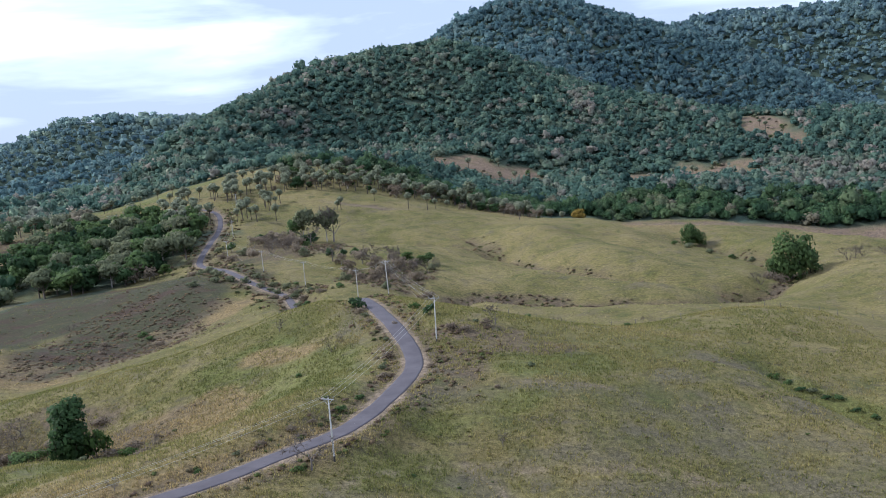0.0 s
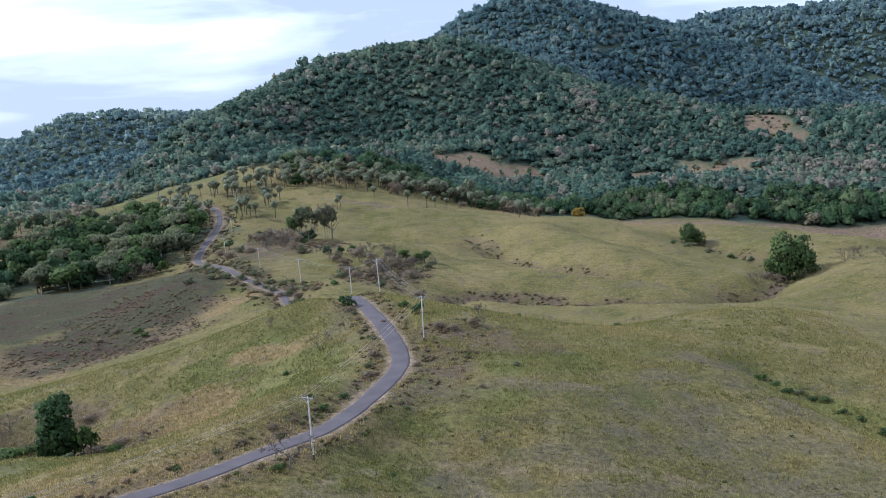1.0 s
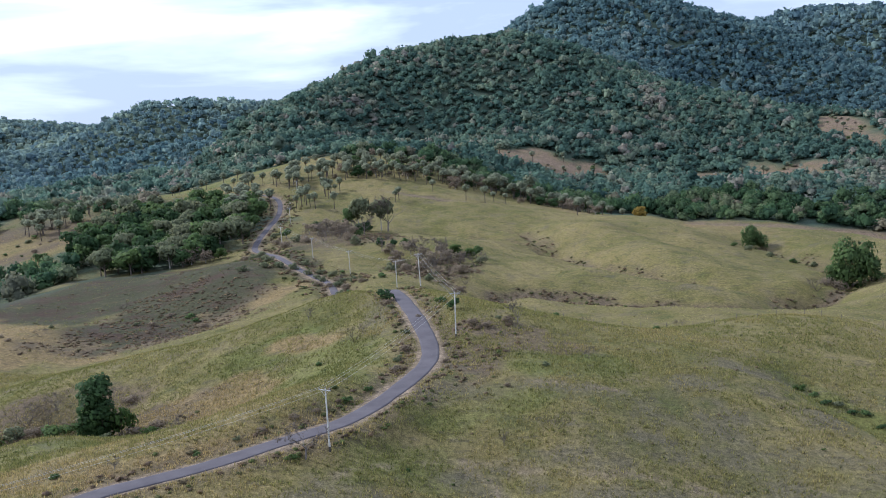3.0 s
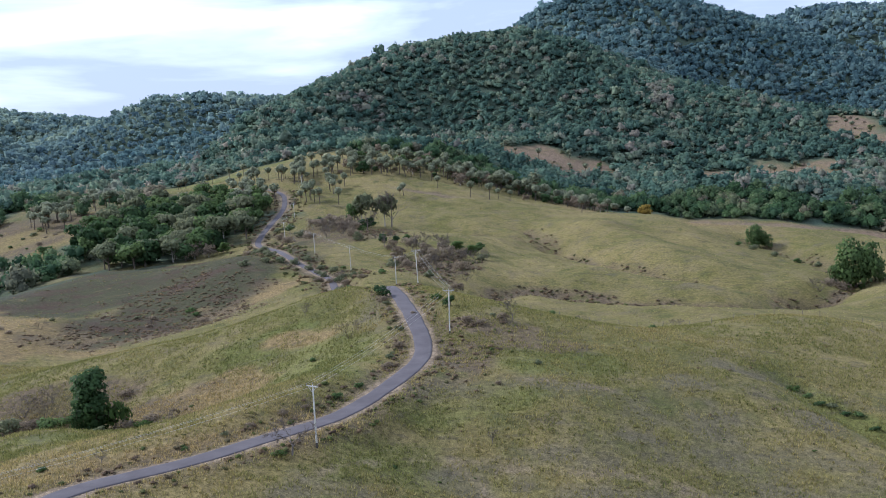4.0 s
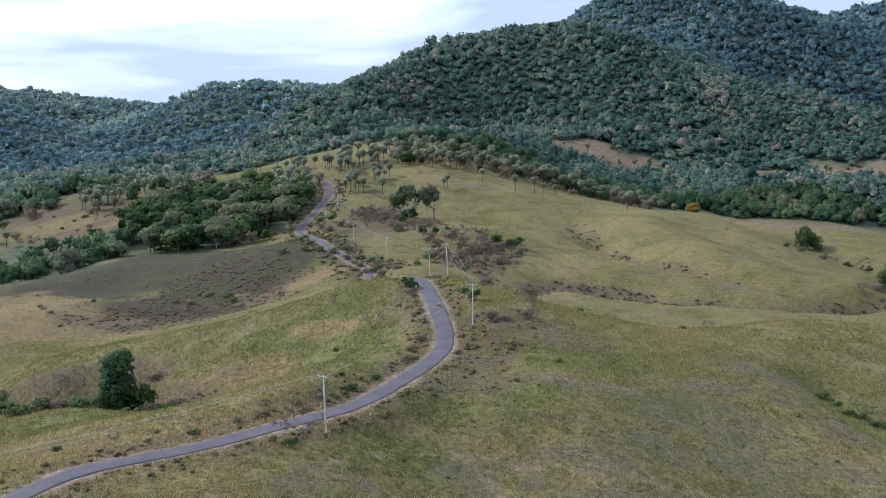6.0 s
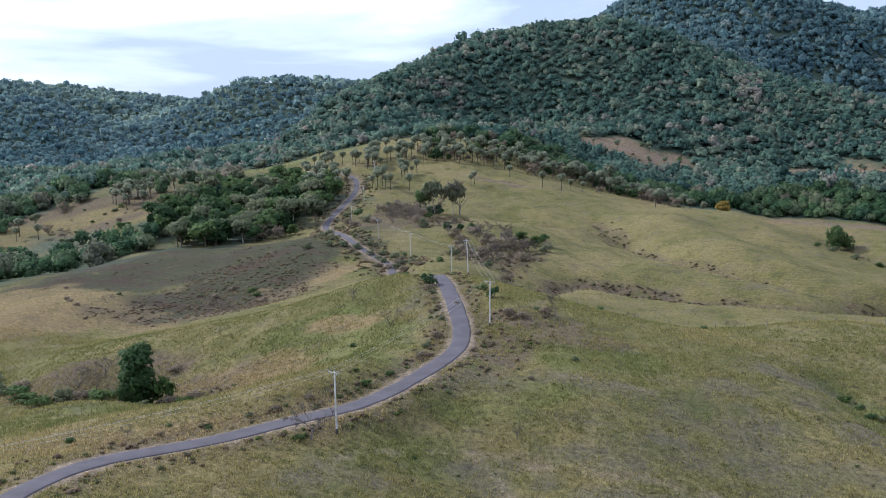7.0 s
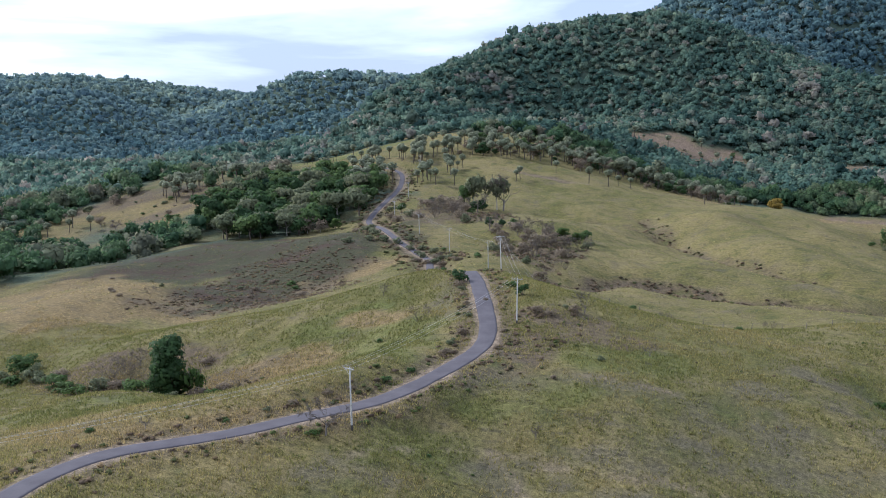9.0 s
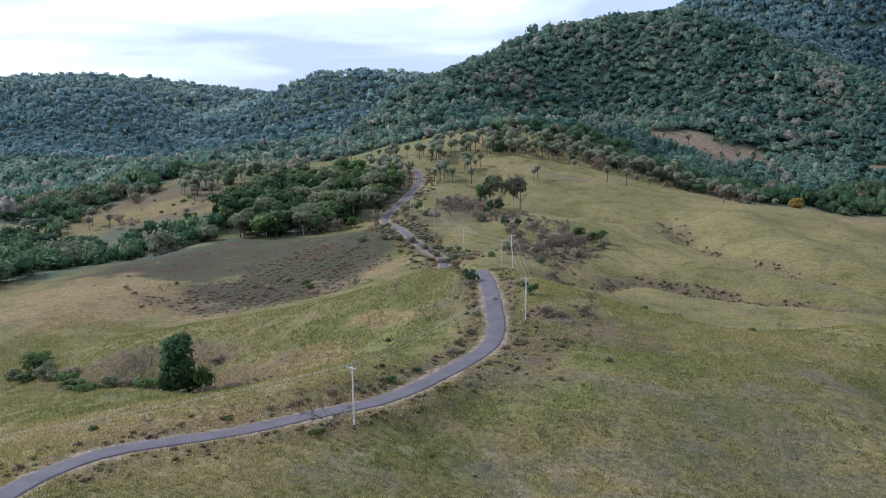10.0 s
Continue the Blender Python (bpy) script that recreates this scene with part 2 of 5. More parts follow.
def fbm(x, y, size, seed, octaves=4):
    return sum(vnoise(x, y, size / 2 ** k, seed + k) / 2 ** k for k in range(octaves))


def smooth(v, low, high):
    s = np.clip((np.asarray(v, float) - low) / (high - low), 0, 1)
    return s * s * (3 - 2 * s)


HILLS = []


def hill(x, y, long, wide, turn, height):
    """A rise (or a hollow) of the land, its two half-widths, and the turn of its long side."""
    HILLS.append((x, y, long, wide, math.cos(radians(turn)), math.sin(radians(turn)), height))


# the pasture round the road
hill(-3, -62, 31, 31, 0, 0.8)
hill(-18, -58, 68, 43, 120, 0.8)
hill(58, 24, 40, 25, 120, -0.9)
hill(60, 33, 15, 15, 0, -0.8)
hill(72, 39, 54, 54, 0, -2.2)
hill(-46, 46, 31, 31, 0, 1.5)
hill(86, 48, 84, 35, 30, -2.4)
hill(134, 51, 57, 57, 0, -2.8)
hill(-67, 56, 84, 35, 120, 4)
hill(107, 57, 132, 55, 30, -3.8)
hill(-207, 73, 61, 38, 30, -0.7)
hill(29, 87, 23, 23, 0, -1.8)
hill(37, 90, 20, 9, 90, -1.6)
hill(-26, 91, 23, 15, 30, 1.2)
hill(-49, 99, 22, 9, 90, 2.2)
hill(-8, 106, 22, 9, 150, 1.4)
hill(95, 110, 31, 19, 0, -2.1)
hill(-47, 111, 19, 19, 0, 1.6)
hill(4, 117, 16, 16, 0, -4.4)
hill(-12, 117, 22, 9, 150, 1.3)
hill(42, 121, 33, 21, 30, -5.5)
hill(74, 126, 23, 15, 90, -2)
hill(149, 127, 108, 45, 90, -7.6)
hill(-71, 128, 31, 13, 60, -7.3)
hill(11, 129, 27, 11, 120, 0.8)
hill(-21, 131, 20, 12, 30, 0.1)
hill(-46, 131, 28, 12, 30, 5)
hill(15, 131, 27, 11, 90, 2)
hill(-56, 138, 24, 15, 0, 2.8)
hill(16, 145, 17, 17, 0, 2.6)
hill(-93, 146, 34, 14, 120, -2.7)
hill(-49, 147, 32, 13, 90, -7.1)
hill(53, 148, 31, 13, 120, 1.9)
hill(-91, 153, 34, 14, 60, -8.8)
hill(-45, 156, 20, 20, 0, -4.5)
hill(-66, 160, 33, 14, 60, 3.6)
hill(33, 160, 35, 15, 0, -1.3)
hill(-132, 162, 29, 29, 0, -9.1)
hill(-43, 171, 34, 14, 120, 5)
hill(-83, 177, 36, 15, 0, -8.4)
hill(54, 181, 27, 17, 60, 2.7)
hill(91, 182, 51, 21, 90, 0.4)
hill(1, 190, 37, 15, 30, 3.8)
hill(-40, 192, 37, 15, 120, -0.6)
hill(37, 194, 39, 16, 30, 2.7)
hill(-111, 196, 67, 28, 120, 7.7)
hill(-32, 197, 39, 16, 0, 1.3)
hill(-83, 211, 39, 25, 30, -7.4)
hill(32, 219, 49, 20, 120, -4.4)
hill(-11, 220, 47, 19, 90, 5.6)
hill(-83, 233, 51, 21, 30, -4.7)
hill(107, 233, 49, 20, 30, 7.6)
hill(47, 251, 50, 21, 150, -0.4)
hill(-107, 257, 51, 21, 60, -13.5)
hill(31, 257, 49, 20, 0, -1.8)
hill(-108, 274, 56, 23, 120, -0.9)
hill(-25, 276, 68, 28, 60, 8.9)
hill(155, 280, 68, 28, 30, -8)
hill(90, 290, 66, 28, 30, 2.6)
hill(-92, 300, 59, 25, 90, 10.9)
hill(-115, 305, 64, 27, 150, -11.8)
# the valley and the hills beyond it
hill(-705, -520, 146, 146, 0, -7.3)
hill(525, -350, 466, 194, 0, -15.9)
hill(775, 20, 365, 228, 90, -30.9)
hill(-845, 220, 378, 236, 90, -18.4)
hill(-215, 315, 60, 38, 150, 2.9)
hill(100, 320, 69, 29, 120, -3.7)
hill(50, 335, 71, 29, 90, -12.3)
hill(-40, 340, 70, 29, 150, -9)
hill(-205, 345, 74, 31, 0, 10)
hill(15, 345, 66, 28, 150, 4.8)
hill(20, 355, 71, 29, 30, 1.7)
hill(15, 355, 67, 28, 90, -13.8)
hill(-235, 355, 149, 62, 90, -18)
hill(260, 360, 124, 52, 60, -19.9)
hill(-65, 365, 74, 31, 120, 5.2)
hill(120, 365, 83, 34, 90, -21.8)
hill(110, 380, 84, 35, 120, 13.3)
hill(150, 390, 84, 35, 60, -4.8)
hill(-175, 395, 88, 36, 30, -2.3)
hill(60, 415, 87, 36, 30, -3.7)
hill(15, 420, 393, 164, 0, -9.9)
hill(-165, 430, 118, 49, 90, -6.1)
hill(-210, 440, 92, 39, 120, 12.7)
hill(-360, 445, 268, 111, 90, -4.5)
hill(-60, 455, 97, 40, 150, 6.7)
hill(-60, 455, 97, 40, 60, -5.2)
hill(10, 460, 90, 38, 150, -10.8)
hill(-325, 485, 120, 50, 120, -5.7)
hill(-45, 525, 141, 59, 150, 4.7)
hill(-195, 540, 140, 58, 30, 7.7)
hill(210, 555, 229, 96, 90, -11.6)
hill(-245, 575, 128, 53, 30, 8)
hill(235, 580, 126, 53, 150, -23.1)
hill(-300, 580, 82, 82, 0, 16.8)
hill(-445, 585, 98, 98, 0, -15.4)
hill(305, 615, 134, 56, 90, -18.8)
hill(60, 660, 139, 58, 90, -12.8)
hill(-75, 690, 85, 85, 0, 19.5)
hill(170, 690, 135, 56, 150, 13.7)
hill(-120, 780, 193, 81, 30, 36.7)
hill(135, 800, 170, 71, 30, -28.9)
hill(-40, 800, 163, 68, 150, -17.3)
hill(-275, 855, 175, 73, 90, -62.4)
hill(45, 860, 440, 183, 0, -36.2)
hill(-35, 885, 163, 68, 30, -52.9)
# the mountains
hill(-235, 870, 175, 73, 60, 71.9)
hill(-260, 920, 187, 78, 150, 49.5)
hill(-300, 960, 200, 83, 0, -17.2)
hill(-210, 970, 197, 82, 90, 31.2)
hill(-360, 1000, 208, 87, 90, -9)
hill(200, 1000, 258, 108, 150, 64.9)
hill(-70, 1000, 211, 88, 120, 33.4)
hill(-50, 1070, 331, 138, 60, -26.4)
hill(10, 1070, 211, 88, 90, 43.9)
hill(380, 1100, 421, 175, 150, -18.5)
hill(410, 1150, 194, 121, 0, -62.9)
hill(490, 1180, 262, 109, 90, 33.4)
hill(-510, 1230, 175, 175, 0, -9.5)
hill(1090, 1260, 1042, 434, 120, -67.8)
hill(-260, 1270, 239, 100, 0, -49.2)
hill(310, 1370, 303, 126, 60, 22.5)
hill(-850, 1380, 1078, 449, 60, -51.9)
hill(250, 1410, 508, 212, 30, 55.7)
hill(-1360, 1460, 400, 167, 90, -87.5)
hill(-570, 1480, 318, 133, 150, 81.6)
hill(30, 1480, 287, 120, 150, 92)
hill(150, 1540, 376, 157, 90, 56.7)
hill(-50, 1560, 305, 127, 60, -49)
hill(400, 1570, 303, 126, 0, 76.3)
hill(-850, 1660, 352, 147, 120, -114.6)
hill(-1130, 1690, 401, 167, 60, 118.9)
hill(-570, 1720, 352, 147, 150, -155.4)
hill(960, 1790, 550, 229, 0, -179.4)
hill(330, 1850, 385, 160, 150, 39.1)
hill(-1790, 1880, 531, 221, 150, -5.4)
hill(-1240, 1950, 375, 235, 120, 21)
hill(-810, 2080, 472, 197, 90, 40.4)
hill(-570, 2120, 442, 184, 150, -40)
hill(-2040, 2170, 582, 242, 90, 49.5)
hill(-1770, 2180, 532, 221, 0, 22.6)
hill(-1000, 2230, 473, 197, 60, -83.6)
hill(1210, 2260, 911, 379, 150, 241.2)
hill(-1320, 2290, 2686, 1119, 0, 145.1)
hill(640, 2340, 503, 209, 60, 31.2)
hill(-1390, 2340, 532, 222, 150, 26.4)
hill(-950, 2420, 880, 367, 150, 98.7)
hill(-600, 2420, 473, 197, 0, -14.1)
hill(-1200, 2490, 532, 222, 90, -49.3)
hill(-1460, 2570, 532, 222, 30, -9.5)
# knolls and hollows of the pasture
hill(90, 308, 22, 22, 0, 0.6)
hill(33, 434, 30, 30, 0, 4.4)
hill(64, 383, 27, 27, 0, 1.5)
hill(88, 356, 26, 26, 0, 0.9)
hill(119, 585, 32, 32, 0, -6.0)
hill(-3, 214, 15, 15, 0, 1.4)
hill(-114, 284, 21, 21, 0, 1.9)
hill(-138, 385, 29, 29, 0, 1.3)
hill(-213, 453, 32, 32, 0, 3.4)
hill(-114, 452, 32, 32, 0, 1.1)
hill(45, 163, 13, 13, 0, 1.5)
hill(53, 249, 18, 18, 0, 1.2)
hill(60, 239, 17, 17, 0, 0.6)
hill(113, 286, 22, 22, 0, 4.1)
hill(27, 173, 13, 13, 0, 0.4)
hill(46, 276, 20, 20, 0, 0.7)
hill(70, 311, 22, 22, 0, 1.3)
hill(41, 495, 32, 32, 0, -1.3)
hill(67, 439, 31, 31, 0, -4.7)
hill(27, 453, 32, 32, 0, 1.3)
hill(48, 409, 29, 29, 0, 5.7)
hill(10, 434, 30, 30, 0, 0.6)
hill(1, 341, 24, 24, 0, 0.4)
hill(23, 351, 25, 25, 0, 2.7)
hill(38, 330, 23, 23, 0, 3.3)
hill(80, 382, 27, 27, 0, -0.5)
hill(-37, 217, 18, 10, 5, 4.8)
hill(185, 498, 44, 30, 0, -5.0)
hill(212, 445, 42, 36, 0, -3.0)
hill(-73, 163, 9, 7, 20, -2.6)
hill(-64, 152, 7, 5, 40, -1.2)


def rolling(x, y):
    x, y = np.asarray(x, float), np.asarray(y, float)
    z = np.full(x.shape, -20.0)
    for cx, cy, a, b, c, s, h in HILLS:
        u, v = (x - cx) * c + (y - cy) * s, (y - cy) * c - (x - cx) * s
        z += h * np.exp(-0.5 * ((u / a) ** 2 + (v / b) ** 2))
    return z


def spline(points, step):
    """A smooth line through the points, with a point every step metres."""
    p = [Vector((*q, 0)) for q in points]
    p = [2 * p[0] - p[1], *p, 2 * p[-1] - p[-2]]
    out = []
    for k in range(1, len(p) - 2):
        a, b, c, d = p[k - 1:k + 3]
        n = max(2, round((c - b).length / step))
        for i in range(n):
            t = i / n
            q = 0.5 * (2 * b + (c - a) * t + (2 * a - 5 * b + 4 * c - d) * t * t + (3 * b - a - 3 * c + d) * t ** 3)
            out.append((q.x, q.y))
    out.append((p[-2].x, p[-2].y))
    return np.array(out)


ROAD_LINE = spline([(-38, 10), (-44, 40), (-47.8, 68), (-49.2, 86), (-48.4, 95.5), (-45.6, 103), (-40.0, 109.0), (-30, 116.9), (-20.7, 125.6), (-16.0, 133.8), (-12.0, 143.7), (-9.2, 153),
                    (-8.0, 161), (-8.7, 170), (-10.9, 180), (-14.2, 193), (-18.6, 209), (-28, 234), (-40, 262), (-49, 292), (-55, 313), (-63.5, 328),
                    (-74, 343), (-84, 362), (-96, 390), (-109, 418), (-113.5, 440), (-115.5, 465), (-118, 500), (-122, 528), (-129, 552), (-143, 568), (-168, 578)], 1.0)
ROAD_HALF = 1.75
run = rolling(ROAD_LINE[:, 0], ROAD_LINE[:, 1])
pad = np.pad(run, 8, mode="edge")
ROAD_Z = np.convolve(pad, np.ones(17) / 17, "valid") + 0.05
ROAD_Z -= 5.0 * np.exp(-((ROAD_LINE[:, 1] - 268) / 32) ** 2)      # sunk behind the crest to fit the camera's view


def to_line(x, y, line, reach):
    """The distance to a line, and the nearest of its points, for places within reach."""
    x, y = np.asarray(x, float).ravel(), np.asarray(y, float).ravel()
    far, near = np.full(x.shape, 1e6), np.zeros(x.shape, int)
    lo, hi = line.min(0) - reach, line.max(0) + reach
    pick = np.nonzero((x > lo[0]) & (x < hi[0]) & (y > lo[1]) & (y < hi[1]))[0]
    for part in np.array_split(pick, max(1, len(pick) // 4000 + 1)):
        d = (x[part, None] - line[None, :, 0]) ** 2 + (y[part, None] - line[None, :, 1]) ** 2
        near[part] = d.argmin(1)
        far[part] = np.sqrt(d.min(1))
    return far, near


GULLIES = [spline(q, 2.0) for q in (
    [(18, 482), (27, 455), (33, 434), (46, 408), (61, 386), (76, 368), (88, 356), (104, 347), (124, 347)],
    [(-32, 472), (-8, 466), (14, 456), (31, 440)],
    [(-15, 272), (-2, 300), (12, 324), (37, 322), (60, 313), (85, 309), (105, 322), (125, 346), (148, 360)],
    [(139, 500), (150, 470), (158, 440), (156, 405), (146, 372)],
    [(-62, 395), (-40, 362), (-22, 335), (-10, 306)],
    [(60, 167), (62.5, 161), (66, 157), (69.5, 152), (73, 146), (79, 136), (86, 122)])]


SPURS = [spline(q, 2.0) for q in (
    [(-12, 410), (8, 392), (26, 370), (44, 351), (62, 338), (82, 329), (102, 332)],
    [(52, 480), (66, 440), (78, 405), (96, 378), (116, 364)],
    [(-40, 505), (-15, 494), (6, 478), (22, 458)],
    [(92, 520), (108, 470), (122, 430), (134, 396)])]


def land(x, y):
    """The height of the ground."""
    x, y = np.asarray(x, float), np.asarray(y, float)
    shape = x.shape
    x, y = x.ravel(), y.ravel()
    z = rolling(x, y)
    far = np.hypot(x, y)
    z = z + smooth(far, 500, 900) * fbm(x, y, 160, 5) * 7 * smooth(z, 0, 60) + fbm(x, y, 30, 11, 3) * 0.95 * smooth(far, 180, 320)
    u, v = x * 0.86 + y * 0.5, y * 0.86 - x * 0.5
    folds = smooth(y, 235, 300) * (1 - smooth(y, 560, 620)) * smooth(x + 0.25 * (y - 250), -20, 40)
    z = z + folds * (4.6 * (0.45 - np.abs(vnoise(u + 14 * vnoise(x, y, 70, 19), v * 0.45, 46, 17))) + 1.5 * (0.4 - np.abs(vnoise(u, v * 0.6, 19, 23))))
    z = z + fbm(x, y, 7, 21, 3) * 0.10 + np.abs(fbm(x, y, 16, 31, 2)) * 0.18
    for line, deep, wide in zip(GULLIES, (6.0, 4.0, 6.0, 5.0, 1.8, 2.2), (9, 8, 10, 9, 6, 2.4)):
        d, _ = to_line(x, y, line, 6 * wide)
        z = z - deep * np.exp(-(np.sqrt(np.minimum(d, 1e3) ** 2 + 4) - 2) / wide)
    for line, rise, wide in zip(SPURS, (2.6, 3.5, 2.5, 3.0), (9, 11, 9, 10)):
        d, _ = to_line(x, y, line, 4 * wide)
        z = z + rise * np.exp(-0.5 * (np.minimum(d, 1e3) / wide) ** 2)
    d, k = to_line(x, y, ROAD_LINE, 14)
    bench = 1 - smooth(d, ROAD_HALF + 0.9, ROAD_HALF + 7)
    z = z * (1 - bench) + (ROAD_Z[k] - 0.10) * bench
    return z.reshape(shape)


def height(x, y):
    return float(land(np.array([x]), np.array([y]))[0])


def blot(x, y, cx, cy, a, b, turn=0.0, soft=0.5, rough=0.35, size=9.0):
    """1 inside a ragged patch, 0 outside."""
    c, s = math.cos(radians(turn)), math.sin(radians(turn))
    u, v = ((x - cx) * c + (y - cy) * s) / a, ((y - cy) * c - (x - cx) * s) / b
    return 1 - smooth(np.hypot(u, v) + rough * fbm(x, y, size, 41, 3), 1 - soft / 2, 1 + soft / 2)


CLEARINGS = [(52, 792, 52, 30, -12), (232, 778, 62, 42, 0), (430, 1122, 34, 72, 20), (-48, 768, 32, 16, 0), (336, 880, 19, 62, 0)]


MEADOWS = [(-212, 690, 66, 40, -25), (-148, 742, 52, 22, 0)]


def woods(x, y):
    """How much a place is forest, 0 to 1."""
    edge = np.interp(x, [-900, -420, -330, -285, -240, -180, -60, -20, 30, 60, 110, 200, 330, 600], [380, 420, 470, 610, 690, 700, 695, 650, 632, 628, 630, 604, 566, 500])
    w = smooth(y + 10 * fbm(x, y, 40, 51, 2), edge - 6, edge + 6)
    for q in MEADOWS:
        w = w * (1 - blot(x, y, *q, 0.3, 0.35, 25))
    for q in CLEARINGS:
        w = w * (1 - blot(x, y, *q, 0.3, 0.3, 25))
    return w


def ground_cover(x, y):
    """The kinds of growth on the ground."""
    c = {k: np.zeros(x.shape) for k in ("dry", "burnt", "weeds", "soil", "lush", "cleared", "woods", "worn")}

    def lay(kind, *q, **kw):
        c[kind] = np.maximum(c[kind], blot(x, y, *q, **kw))

    lay("burnt", -150, 346, 72, 62, 0, size=16)
    lay("burnt", -108, 312, 26, 66, -14, size=16)
    lay("weeds", -104, 272, 30, 21, 20, size=12)
    lay("weeds", -104, 300, 26, 34, 0, size=12)
    lay("dry", -57, 174.5, 18, 8, -8, soft=0.3)
    lay("dry", -38, 190, 10, 4, -20)
    lay("dry", -80, 300, 20, 11, 40)
    straw = blot(x, y, -166, 264, 52, 27, -38, soft=0.35, rough=0.5, size=16)
    c["dry"] = np.maximum(c["dry"], straw)
    lay("dry", -132, 246, 32, 10, 8, size=10)
    c["burnt"] = c["burnt"] * (1 - 0.9 * straw)
    lay("weeds", -74, 171, 20, 8, 10, size=6)
    lay("dry", -262, 482, 62, 66, 30, size=22, rough=0.6)
    c["dry"] = c["dry"] * np.where((x < -200) & (y > 400), 0.6, 1.0)
    lay("weeds", -246, 462, 30, 12, 40, size=14)
    lay("weeds", -290, 505, 44, 18, 25, size=14)
    lay("weeds", -236, 505, 18, 22, 0, size=12)
    lay("dry", -146, 742, 56, 26, 0, size=25)
    lay("lush", -212, 690, 60, 36, -25, size=20)
    lay("weeds", -40, 553, 24, 3.6, -16, size=8)
    lay("dry", -41, 115.4, 10, 2.4, 34, size=4)
    c["dry"] = np.maximum(c["dry"], 0.45 * blot(x, y, -44, 118, 50, 24, 35, soft=0.9, size=7))
    lay("weeds", -80, 168, 12, 12, 0)
    lay("weeds", -95, 184, 26, 9, 10)
    lay("weeds", 3, 176, 14, 5, 10)
    lay("weeds", 14, 170, 9, 4, 0)
    lay("weeds", -2, 160, 6, 14, 0)
    lay("weeds", -22, 336, 18, 26, 0, size=12)
    lay("weeds", -70, 425, 30, 34, 0, size=14)
    lay("dry", 96, 560, 60, 26, -30, size=14, soft=0.9)
    lay("cleared", 225, 568, 150, 34, -10, size=24, rough=0.25)
    lay("lush", -28, 162, 11, 30, 22)
    lay("lush", 2, 140, 12, 6, 20)
    lay("lush", -12, 122, 8, 5, 30)
    lay("lush", -46, 190, 14, 9, 0)
    lay("lush", -62, 136, 22, 10, 40)
    lay("lush", -10, 116, 9, 4, 30)
    lay("lush", 18, 160, 12, 8, 0)
    lay("lush", 67, 157, 5, 17, 35)
    # the last five patches are there to darken the near grass
    for q in ((36, 146, 16, 6, 8), (52, 167, 7, 2.6, 0), (20, 147, 12, 4, 0), (12, 111, 9, 4, 0), (1, 119, 4, 6, 0), (28, 134, 9, 4, 10), (-3, 148, 4, 9, 0), (46, 156, 9, 3, 0), (58, 150, 8, 4, 0), (-16, 108, 7, 3, 20), (-22, 196, 4, 10, 10), (18, 128, 8, 2.5, 0), (30, 113, 22, 7, 0), (52, 124, 18, 7, 10), (8, 104, 16, 6, 0), (44, 136, 12, 4, 0), (24, 120, 10, 3, 15)):
        lay("worn", *q, soft=0.9, rough=0.6, size=6)
    for q in CLEARINGS:
        lay("cleared", *q, size=25)
    c["woods"] = woods(x, y)
    c["woods"] = np.maximum(c["woods"], 0.85 * blot(x, y, -165, 470, 48, 72, 6, size=16))
    c["woods"] = np.maximum(c["woods"], 0.8 * blot(x, y, -292, 372, 92, 70, 18, size=20))
    c["woods"] = np.maximum(c["woods"], 0.3 * blot(x, y, -262, 556, 80, 34, 10, size=20))
    c["woods"] = np.maximum(c["woods"], smooth(y, 1050, 1200))
    c["woods"] = c["woods"] * (1 - np.maximum(blot(x, y, -1560, 2440, 60, 90, 0, size=40), blot(x, y, -1330, 2560, 50, 70, 0, size=40)))
    c["cleared"] = np.maximum(c["cleared"], smooth(y, 1900, 2000))
    d, _ = to_line(x, y, ROAD_LINE, 12)
    d = d + 0.8 * fbm(x, y, 5, 61, 3)
    c["soil"] = np.maximum(c["soil"], 1 - smooth(d, ROAD_HALF + 0.3, ROAD_HALF + 1.3))
    c["weeds"] = np.maximum(c["weeds"], 0.8 * (1 - smooth(d, ROAD_HALF + 2.5, ROAD_HALF + 5.5)) * smooth(y, 60, 120))
    for points, wide in TRAILS:
        d, _ = to_line(x, y, points, 8)
        c["soil"] = np.maximum(c["soil"], 0.5 * (1 - smooth(d + 0.5 * fbm(x, y, 2.5, 71, 3), wide * 0.4, wide)))
    # scrub in the creek; in the other gullies brown is also painted to darken creases
    for line, much in zip(GULLIES[:4], (0.7, 0.5, 1.0, 0.5)):
        d, _ = to_line(x, y, line, 12)
        c["weeds"] = np.maximum(c["weeds"], much * (1 - smooth(d + 2.4 * fbm(x, y, 9, 81, 3), 1.8, 6.5)))
    return c


TRAILS = [(spline(q, 1.0), w) for q, w in (
    ([(-18, 112), (-13, 117.5), (-8, 121.8), (-3.8, 125.4), (0, 126), (4.5, 125.4), (10, 124.8), (17, 124.6), (26, 126), (40, 124)], 0.8),
    ([(-1, 125.8), (1.5, 123), (3.6, 119.4), (6, 113), (9, 105)], 1.3),
    ([(10, 150), (18, 149), (27, 150)], 0.6),
    ([(-62, 562), (-52, 556), (-40, 552), (-24, 548), (-12, 546)], 2.2))]


